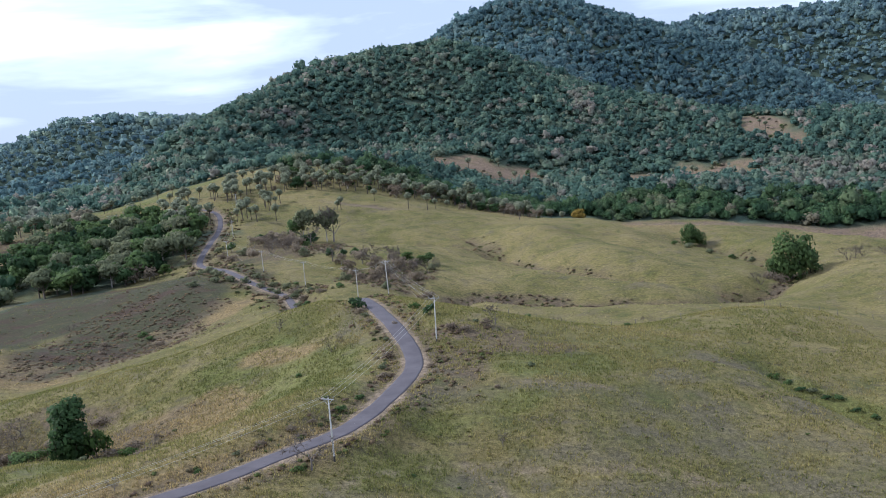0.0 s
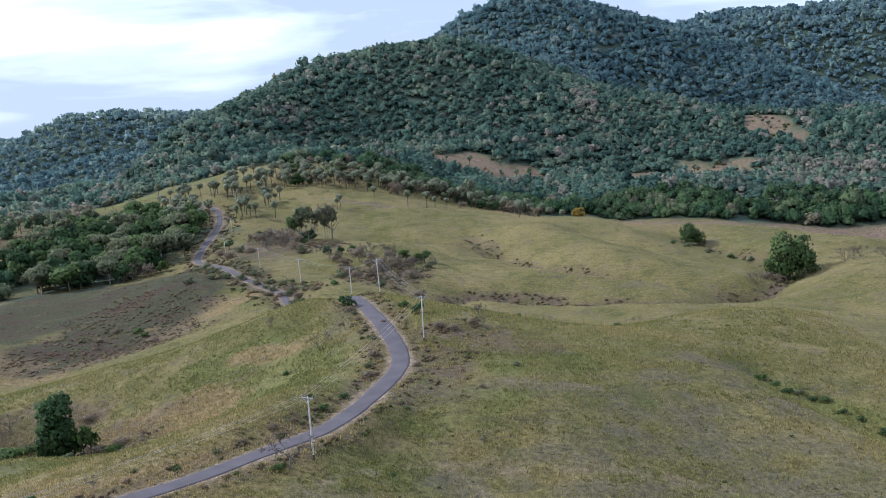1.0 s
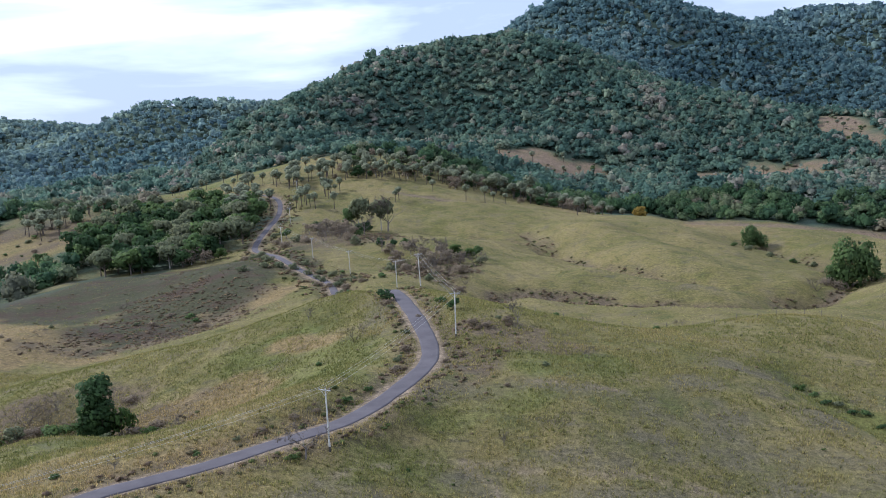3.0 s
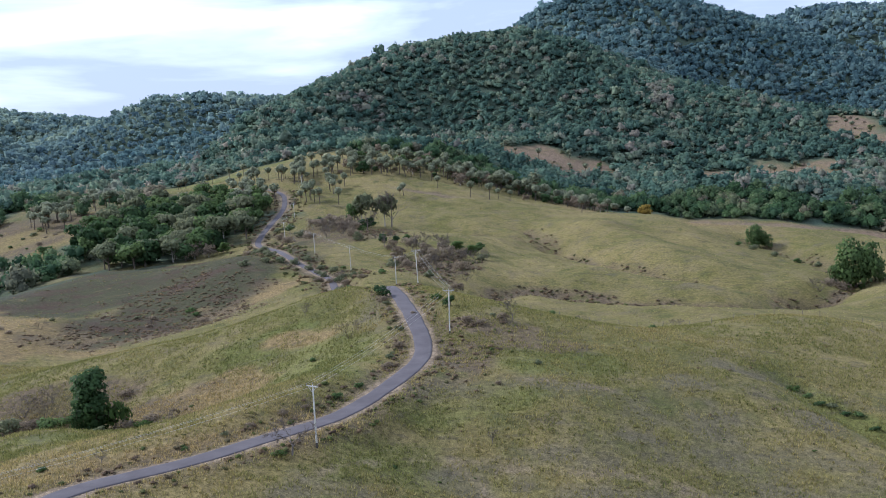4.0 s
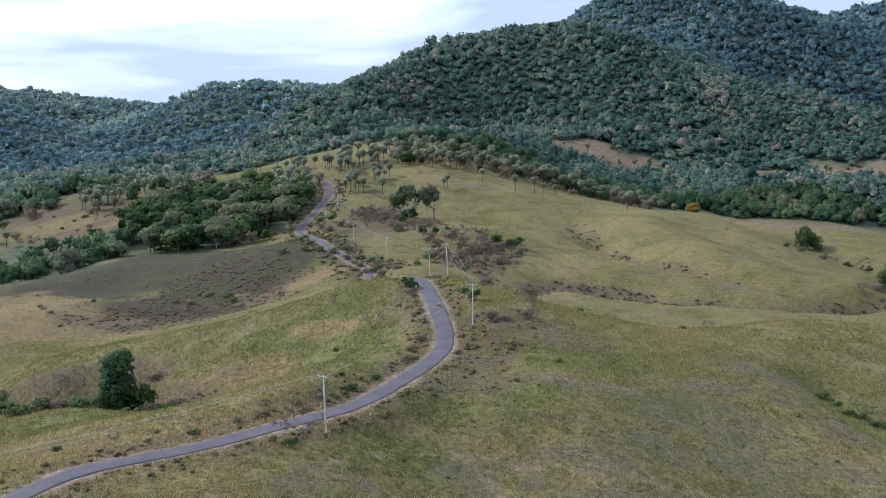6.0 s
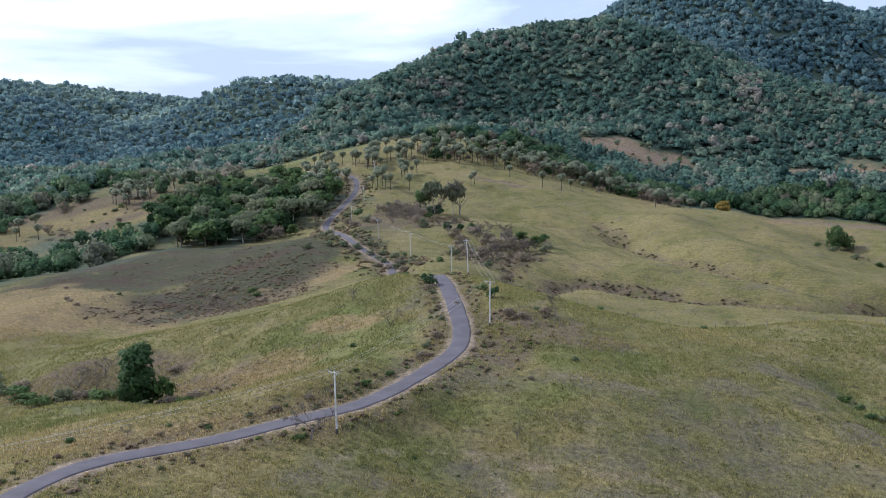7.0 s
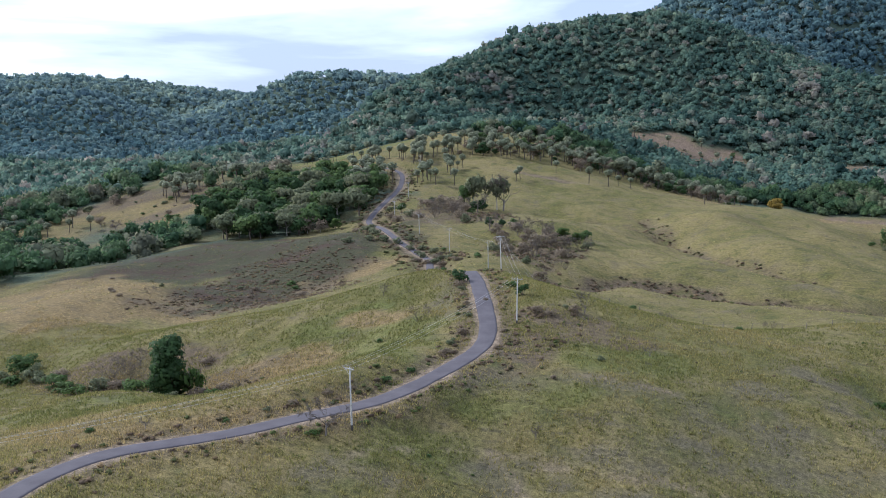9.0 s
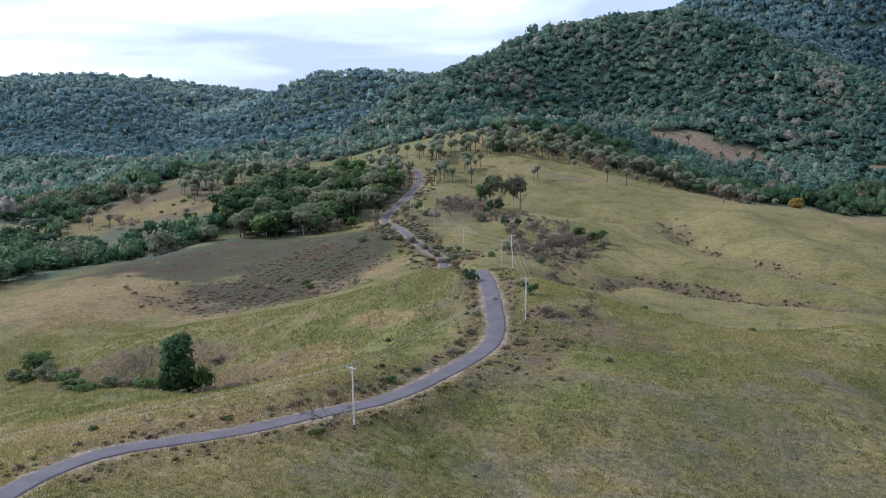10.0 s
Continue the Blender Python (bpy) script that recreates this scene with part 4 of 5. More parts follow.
# ---- single trees and bushes in the pasture ----
for kind, x, y, size, tall, label in (
        ("column", -74.6, 166.5, 1.36, 0.98, "dense dark green tree standing alone in a brushy hollow"),
        ("bright_bush", -70.4, 167.4, 1.5, 1.7, "lighter green tree leaning on a dark one in a hollow"),
        ("full", -127, 190, 0.72, 0.72, "broad green tree with low boughs at the end of a hollow"), ("olive_bush", -120, 184, 1.9, 0.8, ""), ("olive_bush", -129, 185, 1.7, 0.7, ""), ("bush", -124, 182, 1.4, 0.7, ""),
        ("olive_bush", -116, 181, 1.5, 0.6, ""), ("brown_bush", -112, 183, 1.4, 0.7, ""), ("bush", -109, 177, 1.7, 0.7, ""), ("bush", -105, 175, 1.6, 0.6, ""), ("bright_bush", -101, 173, 1.5, 0.5, ""), ("olive_bush", -97, 176, 1.6, 0.7, ""),
        ("bare_shrub", -97, 181, 1.7, 0.9, ""), ("bare_shrub", -92, 180, 1.4, 0.9, ""), ("brown_bush", -93, 177, 1.5, 0.6, ""), ("bush", -88, 175, 1.6, 0.8, ""), ("bright_bush", -86, 178, 1.2, 0.6, ""), ("brown_bush", -84, 181, 1.5, 0.6, ""),
        ("brown_bush", -80, 178, 1.4, 0.6, ""), ("brown_bush", -86, 172, 1.4, 0.5, ""), ("olive_bush", -90, 171, 1.4, 0.5, ""), ("brown_bush", -80, 170, 1.5, 0.6, ""), ("olive_bush", -81, 165, 1.2, 0.6, ""), ("brown_bush", -76, 186, 1.3, 0.5, ""),
        ("brown_bush", -66, 163, 1.3, 0.6, ""), ("bright_bush", -62, 161, 0.9, 0.8, ""), ("brown_bush", -59, 160, 1.2, 0.6, ""), ("brown_bush", -63, 168, 1.2, 0.5, ""), ("bare_shrub", -57, 162, 0.9, 1.0, ""), ("olive_bush", -71, 161, 1.0, 0.6, ""),
        ("bare_tree", -93, 186, 0.9, 1.0, "small leafless tree on a green slope"),
        ("bare_shrub", -24.8, 179.8, 1.05, 1.0, "leafless grey-lilac shrub alone on a green slope"),
        ("bush", -31.0, 172.5, 0.42, 0.9, "small green bush on a green slope"),
        ("dark_bush", -20.9, 203, 1.05, 1.0, "rounded dark green bush at the road's crest"), ("brown_bush", -20.0, 199, 0.75, 0.9, ""), ("olive_bush", -18.6, 195.5, 0.6, 0.8, ""),
        ("brown_bush", -17.5, 190, 0.5, 0.9, ""), ("brown_bush", -15.4, 183, 0.5, 0.9, ""), ("olive_bush", -13.6, 176, 0.5, 0.8, ""), ("brown_bush", -13, 166, 0.7, 0.9, ""),
        ("olive_bush", -13.8, 160, 0.6, 0.9, ""), ("brown_bush", -13.5, 154, 0.75, 0.8, ""), ("bush", -17.0, 143, 0.55, 0.8, ""), ("bush", -19.6, 137.5, 0.55, 0.8, ""),
        ("brown_bush", -23.5, 131.5, 0.5, 0.8, ""), ("brown_bush", -26.2, 128.5, 0.55, 0.7, ""), ("brown_bush", -30, 124.0, 0.5, 0.7, ""), ("olive_bush", -33, 121.5, 0.4, 0.7, ""),
        ("bush", -37.5, 117.2, 0.35, 0.8, ""), ("brown_bush", -12, 186.5, 0.4, 0.8, ""), ("brown_bush", -5.4, 168, 0.45, 0.8, ""), ("brown_bush", -5, 158, 0.45, 0.9, ""),
        ("bright_bush", -7.6, 196, 0.75, 0.9, "broad-leaved green bush beside a power pole"), ("dark_bush", -4.5, 188.6, 0.72, 1.2, "dark green bush beside a power pole"),
        ("brown_bush", -0.3, 178, 0.9, 0.8, ""), ("brown_bush", 2.5, 177.2, 0.8, 0.7, ""), ("brown_bush", 7, 180.5, 0.9, 0.9, ""), ("olive_bush", 5, 183, 0.5, 0.7, ""),
        ("bare_tree", 8.8, 181.5, 0.9, 1.0, "leafless grey tree among brown bushes"),
        ("bare_tree", -21.8, 115.2, 1.12, 1.0, "leafless grey tree beside a power pole"), ("bright_bush", -23.4, 114.6, 0.55, 0.6, ""),
        ("bare_tree", 21.4, 164.4, 0.52, 1.0, "small leafless tree in the pasture"), ("bare_tree", 5, 130.5, 0.45, 1.0, "small leafless tree in the pasture"),
        ("bare_tree", -47, 112, 0.4, 1.0, "small leafless tree beside the road"), ("bare_tree", -75, 178, 0.7, 1.0, "small leafless tree on a green slope"),
        ("bush", -54, 109.5, 0.42, 0.9, "small green bush beside the road"), ("bush", -8.5, 119.5, 0.25, 0.9, "small green bush in the pasture"),
        ("bare_tree", -39, 203, 0.6, 1.0, "small leafless tree on a green slope"),
        ("brown_bush", 6, 147, 0.4, 0.8, ""), ("olive_bush", 13, 158, 0.5, 0.7, ""), ("bush", 40, 200, 0.55, 0.8, ""), ("bush", 18, 203, 0.7, 0.8, ""),
        ("bare_shrub", 48, 214, 0.7, 1.0, ""), ("bare_shrub", 25, 205, 0.6, 1.0, ""), ("bright_bush", 60.6, 167.4, 0.7, 0.7, "low green bush in a ditch"), ("bush", 62.4, 165, 0.6, 0.6, "low green bush in a ditch"),
        ("dark_bush", 63.6, 162.2, 0.55, 0.55, "low dark bush in a ditch"), ("olive_bush", 65.4, 161.4, 0.7, 0.6, "low grey-green bush in a ditch"), ("dark_bush", 67, 159, 0.55, 0.6, "low dark bush in a ditch"), ("bush", 69.2, 158.6, 0.7, 0.6, "low green bush in a ditch"),
        ("dark_bush", 70.4, 154.6, 0.5, 0.6, "low dark bush in a ditch"), ("bush", 72.6, 152, 0.6, 0.6, "low green bush in a ditch"), ("dark_bush", 74.5, 147.5, 0.55, 0.6, "low dark bush in a ditch"), ("olive_bush", 77, 144, 0.7, 0.6, "low grey-green bush in a ditch"), ("dark_bush", 79.6, 138.6, 0.55, 0.6, "low dark bush in a ditch"),
        ("full", 150, 377, 1.75, 1.3, "big spreading green tree in the valley"), ("full", 145, 379, 0.95, 1.4, "green tree crowding a bigger one"), ("full", 156.5, 374, 0.95, 1.4, "green tree crowding a bigger one"),
        ("brown_bush", 143, 372, 2.3, 0.8, ""), ("brown_bush", 136, 366, 2, 0.8, ""), ("bare_shrub", 172, 372, 2, 0.9, ""), ("bare_shrub", 178, 378, 1.6, 0.9, ""), ("bare_shrub", 129, 358, 1.8, 0.9, ""),
        ("brown_bush", 123, 347, 1.5, 0.8, ""), ("bare_shrub", 184, 384, 1.9, 0.9, ""), ("bare_shrub", 194, 382, 1.7, 0.9, ""), ("brown_bush", 116, 338, 1.4, 0.7, ""), ("olive_bush", 203, 388, 1.6, 0.8, ""),
        ("full", 139, 486, 0.95, 1.5, "green tree above a dry gully"), ("full", 145, 488, 0.7, 1.2, "green tree above a dry gully"),
        ("olive_bush", 134, 472, 1.6, 0.8, ""), ("olive_bush", 142, 462, 1.4, 0.8, ""), ("bush", 150, 452, 1.3, 0.8, ""), ("olive_bush", 157, 444, 1.3, 0.8, ""), ("bush", 128, 478, 1.2, 0.8, ""),
        ("yellow", 101, 614, 1.15, 1.0, ""),
        # thicket in the dip behind the crest
        ("dark", -46, 390, 0.62, 0.9, ""), ("dark", -40, 388, 0.5, 0.9, ""), ("green", -35, 384, 0.5, 0.9, ""), ("bright", -13, 372, 0.9, 0.8, "fresh bright green tree in a thicket"), ("bright", -7, 370, 0.8, 0.8, "fresh bright green tree in a thicket"),
        ("withered", -31, 372, 0.98, 0.9, ""), ("withered", -25, 360, 0.91, 0.9, ""), ("withered", -21, 350, 0.85, 0.9, ""), ("withered", -15, 352, 0.91, 0.9, ""), ("bare_tree", -27, 366, 1.95, 1.0, ""), ("bare_tree", -18, 358, 1.95, 1.0, ""),
        ("withered", -24, 337, 0.78, 0.9, ""), ("bare_shrub", -19, 330, 1.95, 1.0, ""), ("bare_shrub", -11, 343, 1.95, 1.0, ""), ("bare_shrub", -14, 322, 1.43, 1.0, ""), ("brown_bush", -9, 333, 1.69, 1.0, ""), ("brown_bush", -29, 330, 1.56, 1.0, ""),
        ("olive_bush", -36, 340, 1.56, 0.9, ""), ("brown_bush", -34, 352, 1.95, 0.9, ""), ("withered", -40, 374, 0.78, 0.9, ""), ("bare_tree", -44, 380, 1.69, 1.0, ""), ("olive_bush", -19, 305, 1.17, 0.9, ""), ("bare_shrub", -7, 318, 1.17, 1.0, ""),
        # clump beside the far road
        ("spreading", -66, 462, 1.25, 1.4, "tall olive-green tree in a clump"), ("dark", -61, 459, 0.85, 0.95, "dark green tree in a clump"), ("spreading", -55, 468, 1.2, 1.4, "tall olive-green tree in a clump"), ("green", -70, 464, 1.0, 1.5, ""),
        ("bare_tree", -51.5, 467, 3.77, 1.0, "pale leafless tree at the end of a clump"), ("dark", -64, 452, 0.7, 0.9, ""), ("dark", -87, 457, 0.72, 0.9, "dark rounded tree above brown scrub"), ("green", -99, 441, 0.6, 0.9, ""),
        ("withered", -80, 450, 1.1, 0.9, ""), ("withered", -74, 442, 1.04, 0.9, ""), ("withered", -82, 437, 0.98, 0.9, ""), ("withered", -70, 432, 0.98, 0.9, ""), ("withered", -64, 424, 0.91, 0.9, ""), ("bare_tree", -77, 430, 1.82, 1.0, ""),
        ("bare_shrub", -68, 415, 1.95, 1.0, ""), ("brown_bush", -62, 408, 1.82, 1.0, ""), ("bare_shrub", -74, 408, 1.82, 1.0, ""), ("olive_bush", -58, 400, 1.69, 1.0, ""), ("green", -60, 424, 0.45, 0.9, ""), ("bare_tree", -60, 440, 2.08, 1.0, ""),
        ("brown_bush", -84, 416, 1.82, 0.9, ""), ("olive_bush", -90, 424, 1.69, 0.9, ""), ("brown_bush", -92, 408, 1.69, 0.9, ""), ("brown_bush", -100, 425, 1.56, 0.9, ""), ("olive_bush", -106, 445, 1.56, 0.9, ""),
        ("olive_bush", -56, 327, 1.17, 0.8, ""), ("olive_bush", -62, 332, 1.17, 0.8, ""), ("olive_bush", -50, 312, 1.17, 0.7, ""), ("brown_bush", -58, 308, 1.17, 0.7, ""), ("olive_bush", -70, 346, 1.17, 0.8, ""), ("olive_bush", -79, 341, 1.43, 0.8, ""),
        ("olive_bush", -86, 352, 1.43, 0.8, ""), ("olive_bush", -92, 362, 1.43, 0.8, ""), ("olive_bush", -84, 338, 1.3, 0.8, ""), ("olive_bush", -98, 374, 1.43, 0.8, ""), ("brown_bush", -104, 384, 1.56, 0.8, ""), ("olive_bush", -92, 335, 1.43, 0.7, ""),
        ("bush", -100, 296, 1.1, 0.7, ""), ("bush", -96, 290, 0.9, 0.7, ""), ("withered", -36, 362, 0.9, 0.9, ""), ("withered", -18, 366, 0.95, 0.9, ""), ("withered", -10, 356, 0.8, 0.9, ""), ("bare_shrub", -4, 350, 1.8, 1.0, ""), ("olive_bush", -2, 360, 1.6, 0.9, ""), ("green", -4, 374, 0.7, 0.8, ""), ("withered", -70, 445, 1.05, 0.9, ""), ("withered", -88, 444, 0.9, 0.9, ""),
        ("olive_bush", -58, 318, 1.0, 0.9, ""), ("olive_bush", -66, 331, 1.1, 0.9, ""), ("olive_bush", -73, 339, 1.2, 0.9, ""), ("olive_bush", -61, 324, 1.0, 0.8, ""), ("brown_bush", -53, 305, 1.0, 0.8, ""), ("olive_bush", -47, 290, 1.0, 0.8, ""), ("brown_bush", -44, 280, 1.0, 0.8, ""), ("olive_bush", -88, 356, 1.2, 0.9, ""), ("olive_bush", -96, 380, 1.3, 0.9, ""),
        ("olive_bush", -33, 262, 1.1, 0.8, ""), ("brown_bush", -37, 270, 1.2, 0.8, ""), ("olive_bush", -41, 279, 1.2, 0.9, ""), ("bush", -44, 288, 1.1, 0.8, ""), ("brown_bush", -46, 296, 1.2, 0.9, ""), ("olive_bush", -50, 304, 1.2, 0.9, ""), ("brown_bush", -39, 286, 1.0, 0.8, ""), ("olive_bush", -29, 254, 0.9, 0.8, ""),
        ("withered", -4.5, 221, 0.5, 0.8, "withered orange-brown tree under a stay wire"), ("bush", -33, 291, 0.8, 0.7, ""), ("brown_bush", -52, 314, 1.2, 0.8, ""), ("bare_shrub", -48, 309, 1.2, 0.8, ""),
        ("olive_bush", -44, 300, 1.04, 0.8, ""), ("bush", -53, 330, 0.7, 0.8, ""), ("bush", -34, 296, 0.7, 0.8, "")):
    plant(kind, x, y, size, tall=tall, label=label)

random.seed(4)
for k in range(24):
    x, y = random.gauss(-118, 34), random.gauss(278, 26)
    if -190 < x < -88 and 244 < y < 345:
        plant(random.choice(("brown_bush", "brown_bush", "bare_shrub", "olive_bush")), x, y, random.uniform(0.5, 1.0), tall=0.8, group="scrub on the burnt slope")

random.seed(17)
for k in range(34):
    x, y = random.uniform(-290, -206), random.uniform(425, 525)
    if math.hypot((x + 246) / 40, (y - 470) / 50) < 1:
        plant(random.choice(("olive_bush", "brown_bush", "bush", "bare_shrub")), x, y, random.uniform(0.5, 1.2), tall=0.8, group="scrub on the dry hillside")
for x, y, kind, s in ((-262, 446, "bare_tree", 1.6), (-226, 440, "green", 0.6), (-250, 430, "olive", 0.7), (-218, 430, "green", 0.7), (-282, 462, "withered", 0.8), (-236, 424, "dark", 0.6), (-296, 500, "withered", 0.9), (-300, 478, "olive", 0.8)):
    plant(kind, x, y, s)

# ---- palms ----
for x, y, s in ((-89, 524, 1.0), (-99.4, 521, 1.0), (-106.7, 531, 1.15), (-108.5, 527, 1.1), (-111.5, 525, 0.8), (-103.5, 526, 0.8), (52.6, 535.7, 0.95), (-12.9, 553, 1.0), (-1.3, 550, 1.05), (-52.7, 543, 0.8), (-33.8, 568, 0.8),
                (-54.5, 539, 0.7), (11, 572, 0.7), (4, 571, 0.7), (-100.7, 560, 1.1), (-97.5, 562, 0.9), (-92, 566, 0.9), (-94, 559, 0.6), (28, 612, 1.75), (-248, 488, 1.0), (-237, 487, 1.05), (-300, 462, 1.1), (-282, 452, 0.9), (-330, 500, 1.0)):
    plant("palm", x, y, 1.32 * s, group="fan palms on the grassy ridge", label="fan palm standing on a grassy ridge")
random.seed(11)
for cx, cy, a, b, n, s in ((-70, 600, 50, 13, 36, 1.25), (-5, 612, 50, 11, 40, 1.2), (48, 606, 34, 10, 26, 1.15), (-40, 636, 70, 22, 46, 1.3), (20, 622, 50, 12, 30, 1.25), (-110, 612, 30, 22, 26, 1.3), (-90, 640, 40, 12, 20, 1.3), (70, 582, 26, 6, 10, 1.0), (-138, 522, 13, 18, 26, 1.3), (-162, 558, 28, 16, 24, 1.25), (-126, 588, 20, 14, 26, 1.2), (-148, 592, 24, 10, 20, 1.2), (-104, 545, 10, 12, 8, 1.0), (-200, 655, 40, 16, 12, 1.0), (-252, 510, 18, 14, 28, 1.25), (-235, 532, 28, 10, 18, 1.2), (-330, 440, 40, 26, 14, 1.0)):
    for k in range(round(0.6 * n)):
        t, f = random.uniform(0, 2 * math.pi), random.uniform(0, 1) ** 0.5
        x, y = cx + a * f * math.cos(t), cy + b * f * math.sin(t)
        if float(to_line([x], [y], ROAD_LINE, 20)[0][0]) > 5:
            plant("palm", x, y, s * random.uniform(0.85, 1.3), group="fan palm grove", label="fan palm in a grove, with grey-green fans")

random.seed(41)
for k in range(60):
    x = random.uniform(-115, 85)
    plant(random.choice(("olive_bush", "bush", "withered", "olive", "dark")), x, 604 + random.gauss(6, 9) - 0.12 * max(0, x - 20) * 2, random.uniform(0.8, 1.5) * (0.6 if random.random() < 0.5 else 1.0), tall=0.9, group="bushes under the palms")
for cx, cy, a, b in ((52, 792, 46, 24), (232, 778, 54, 34), (-48, 768, 28, 12), (336, 880, 14, 40)):
    for k in range(20):
        plant(random.choice(("olive_bush", "brown_bush", "bush", "palm")), cx + random.uniform(-a, a), cy + random.uniform(-b, b), random.uniform(0.7, 1.5), tall=0.9, group="growth in the clearings")

# ---- woods near the road and in the hollow ----
random.seed(23)


def copse(cx, cy, a, b, turn, gap, kinds, low, high, group, keep=1.0):
    c, s = math.cos(radians(turn)), math.sin(radians(turn))
    n, m = int(2 * a / gap), int(2 * b / gap)
    for i in range(n):
        for j in range(m):
            u, v = -a + gap * (i + random.uniform(0.1, 0.9)), -b + gap * (j + random.uniform(0.1, 0.9))
            if (u / a) ** 2 + (v / b) ** 2 > 1 or random.random() > keep:
                continue
            x, y = cx + u * c - v * s, cy + u * s + v * c
            if float(to_line([x], [y], ROAD_LINE, 20)[0][0]) < 7 or math.hypot((x + 256) / 48, (y - 476) / 56) < 1 or (x > -207 and y < 398):
                continue
            plant(random.choice(kinds), x, y, random.uniform(low, high), tall=random.uniform(0.85, 1.1), group=group)


MIXED = ("dark", "dark", "dark", "dark", "green", "green", "green", "olive", "spreading")
copse(-165, 470, 47, 72, 6, 9.0, MIXED, 1.05, 1.65, "trees in the hollow beside the road")
plant("spreading", -147, 408, 1.25, tall=0.9, label="flat-topped olive tree with a pale forked trunk")
plant("withered", -137, 409, 1.17, label="brownish tree with a pale trunk at the wood's edge")
plant("withered", -130, 408, 0.91, label="brownish tree with a pale trunk at the wood's edge")
plant("bright", -124, 412, 0.8, label="fresh bright green tree at the wood's edge")
random.seed(29)
for k in range(110):
    x = random.uniform(-95, 70)
    y = 642 + random.gauss(0, 16) - 0.1 * x
    if woods(np.array([x]), np.array([y]))[0] < 0.5:
        plant(random.choice(("olive", "green", "withered", "olive")), x, y, random.uniform(0.7, 1.1), group="trees at the forest's foot")


# ---- power line ----
def make_pole():
    """A concrete pole with a tarred foot, a steel crossarm on two braces and three insulators."""
    root = new("power_pole")
    verts, faces = [], []
    tube(verts, faces, [(0, 0, -0.5), (0, 0, 0.9), (0, 0, 5), (0, 0, 9.0), (0, 0, 9.03)], [0.14, 0.135, 0.115, 0.09, 0.05], 10)
    part("shaft", mesh_of("shaft", verts, faces, CONCRETE), root)
    verts, faces = [], []
    tube(verts, faces, [(0, 0, -0.4), (0, 0, 0.75), (0, 0, 0.77)], [0.15, 0.146, 0.13], 10)
    part("foot_band", mesh_of("foot_band", verts, faces, TAR), root, "dark tarred band round the foot")
    bm = bmesh.new()
    bmesh.ops.create_cube(bm, size=1, matrix=Matrix.Translation((0, -0.17, 8.82)) @ Matrix.Diagonal((2.1, 0.10, 0.11, 1)))
    bmesh.ops.bevel(bm, geom=bm.edges[:], offset=0.012, segments=1, affect="EDGES")
    me = bpy.data.meshes.new("crossarm")
    bm.to_mesh(me)
    bm.free()
    me.materials.append(STEEL)
    arm = part("crossarm", me, root, "galvanised steel crossarm")
    for s in (-1, 1):
        verts, faces = [], []
        tube(verts, faces, [(s * 0.09, -0.15, 8.05), (s * 0.72, -0.17, 8.76)], [0.03, 0.03], 4)
        part("brace", mesh_of("brace", verts, faces, STEEL), root)
    for s in (-0.95, 0.0, 0.95):
        verts, faces = [], []
        z = 8.87 if s else 9.03
        y = -0.17 if s else 0.0
        tube(verts, faces, [(s, y, z), (s, y, z + 0.08), (s, y, z + 0.09), (s, y, z + 0.16), (s, y, z + 0.17), (s, y, z + 0.25), (s, y, z + 0.27)], [0.025, 0.03, 0.075, 0.06, 0.07, 0.04, 0.01], 8)
        part("insulator", mesh_of("insulator", verts, faces, PORCELAIN), arm if s else root)
    return root


POLES = [(-62, 70), (-19, 118), (-3.5, 172.4), (-14.3, 222.7), (-25.9, 270.5), (-47.7, 316.5), (-70.2, 362.4), (-95.5, 416), (-105.6, 481), (-118, 560)]
LEANS = [(0, 0), (0, -0.6), (0.4, -2.0), (0, 0.9), (0, -0.5), (0, 0), (0, 0.2), (0, 0.5), (0, 0), (0, 0)]
pole, stands = None, []
for k, ((x, y), (back_, side_)) in enumerate(zip(POLES, LEANS)):
    p, q = POLES[max(0, k - 1)], POLES[min(len(POLES) - 1, k + 1)]
    turn = math.degrees(math.atan2(q[1] - p[1], q[0] - p[0])) - 90
    z = height(x, y) - 0.05
    m = pose(x, y, z, back_, -side_, 0) @ pose(0, 0, 0, 0, 0, turn)
    if pole is None:
        pole = make_pole()
        pole.matrix_basis = m
        tagged(pole, "pale concrete power pole with steel crossarm and dark foot", "utility pole", "power poles along the road")
        stands.append(m)
    else:
        copy_thing(pole, m)
        stands.append(m)

for k in range(len(stands) - 1):
    root = new("power_line")
    root.location = stands[k].translation
    for s, y, z in ((-0.95, -0.17, 9.14), (0.0, 0.0, 9.30), (0.95, -0.17, 9.14)):
        a, b = stands[k] @ Vector((s, y, z)), stands[k + 1] @ Vector((s, y, z))
        sag = 0.016 * (b - a).length
        pts = [a.lerp(b, t / 14) - Vector((0, 0, 4 * sag * (t / 14) * (1 - t / 14))) - root.location for t in range(15)]
        verts, faces = [], []
        tube(verts, faces, pts, [0.012] * 15, 4)
        part("wire", mesh_of("wire", verts, faces, WIRE), root)
    tagged(root, "three thin aluminium wires slung between two power poles", "power line", "spans of the power line")

for (x, y), (gx, gy) in (((-95.5, 416), (-86.4, 402)), ((-95.5, 416), (-89, 409)), ((-14.3, 222.7), (-4.5, 214)), ((-14.3, 222.7), (-6.5, 219))):
    top, low = Vector((x, y, height(x, y) + 8.4)), Vector((gx, gy, height(gx, gy) - 0.1))
    verts, faces = [], []
    tube(verts, faces, [top, low], [0.012, 0.012], 4)
    tagged(new("guy_wire", mesh_of("guy_wire", verts, faces, WIRE)), "taut steel guy wire staying a power pole", "guy wire")

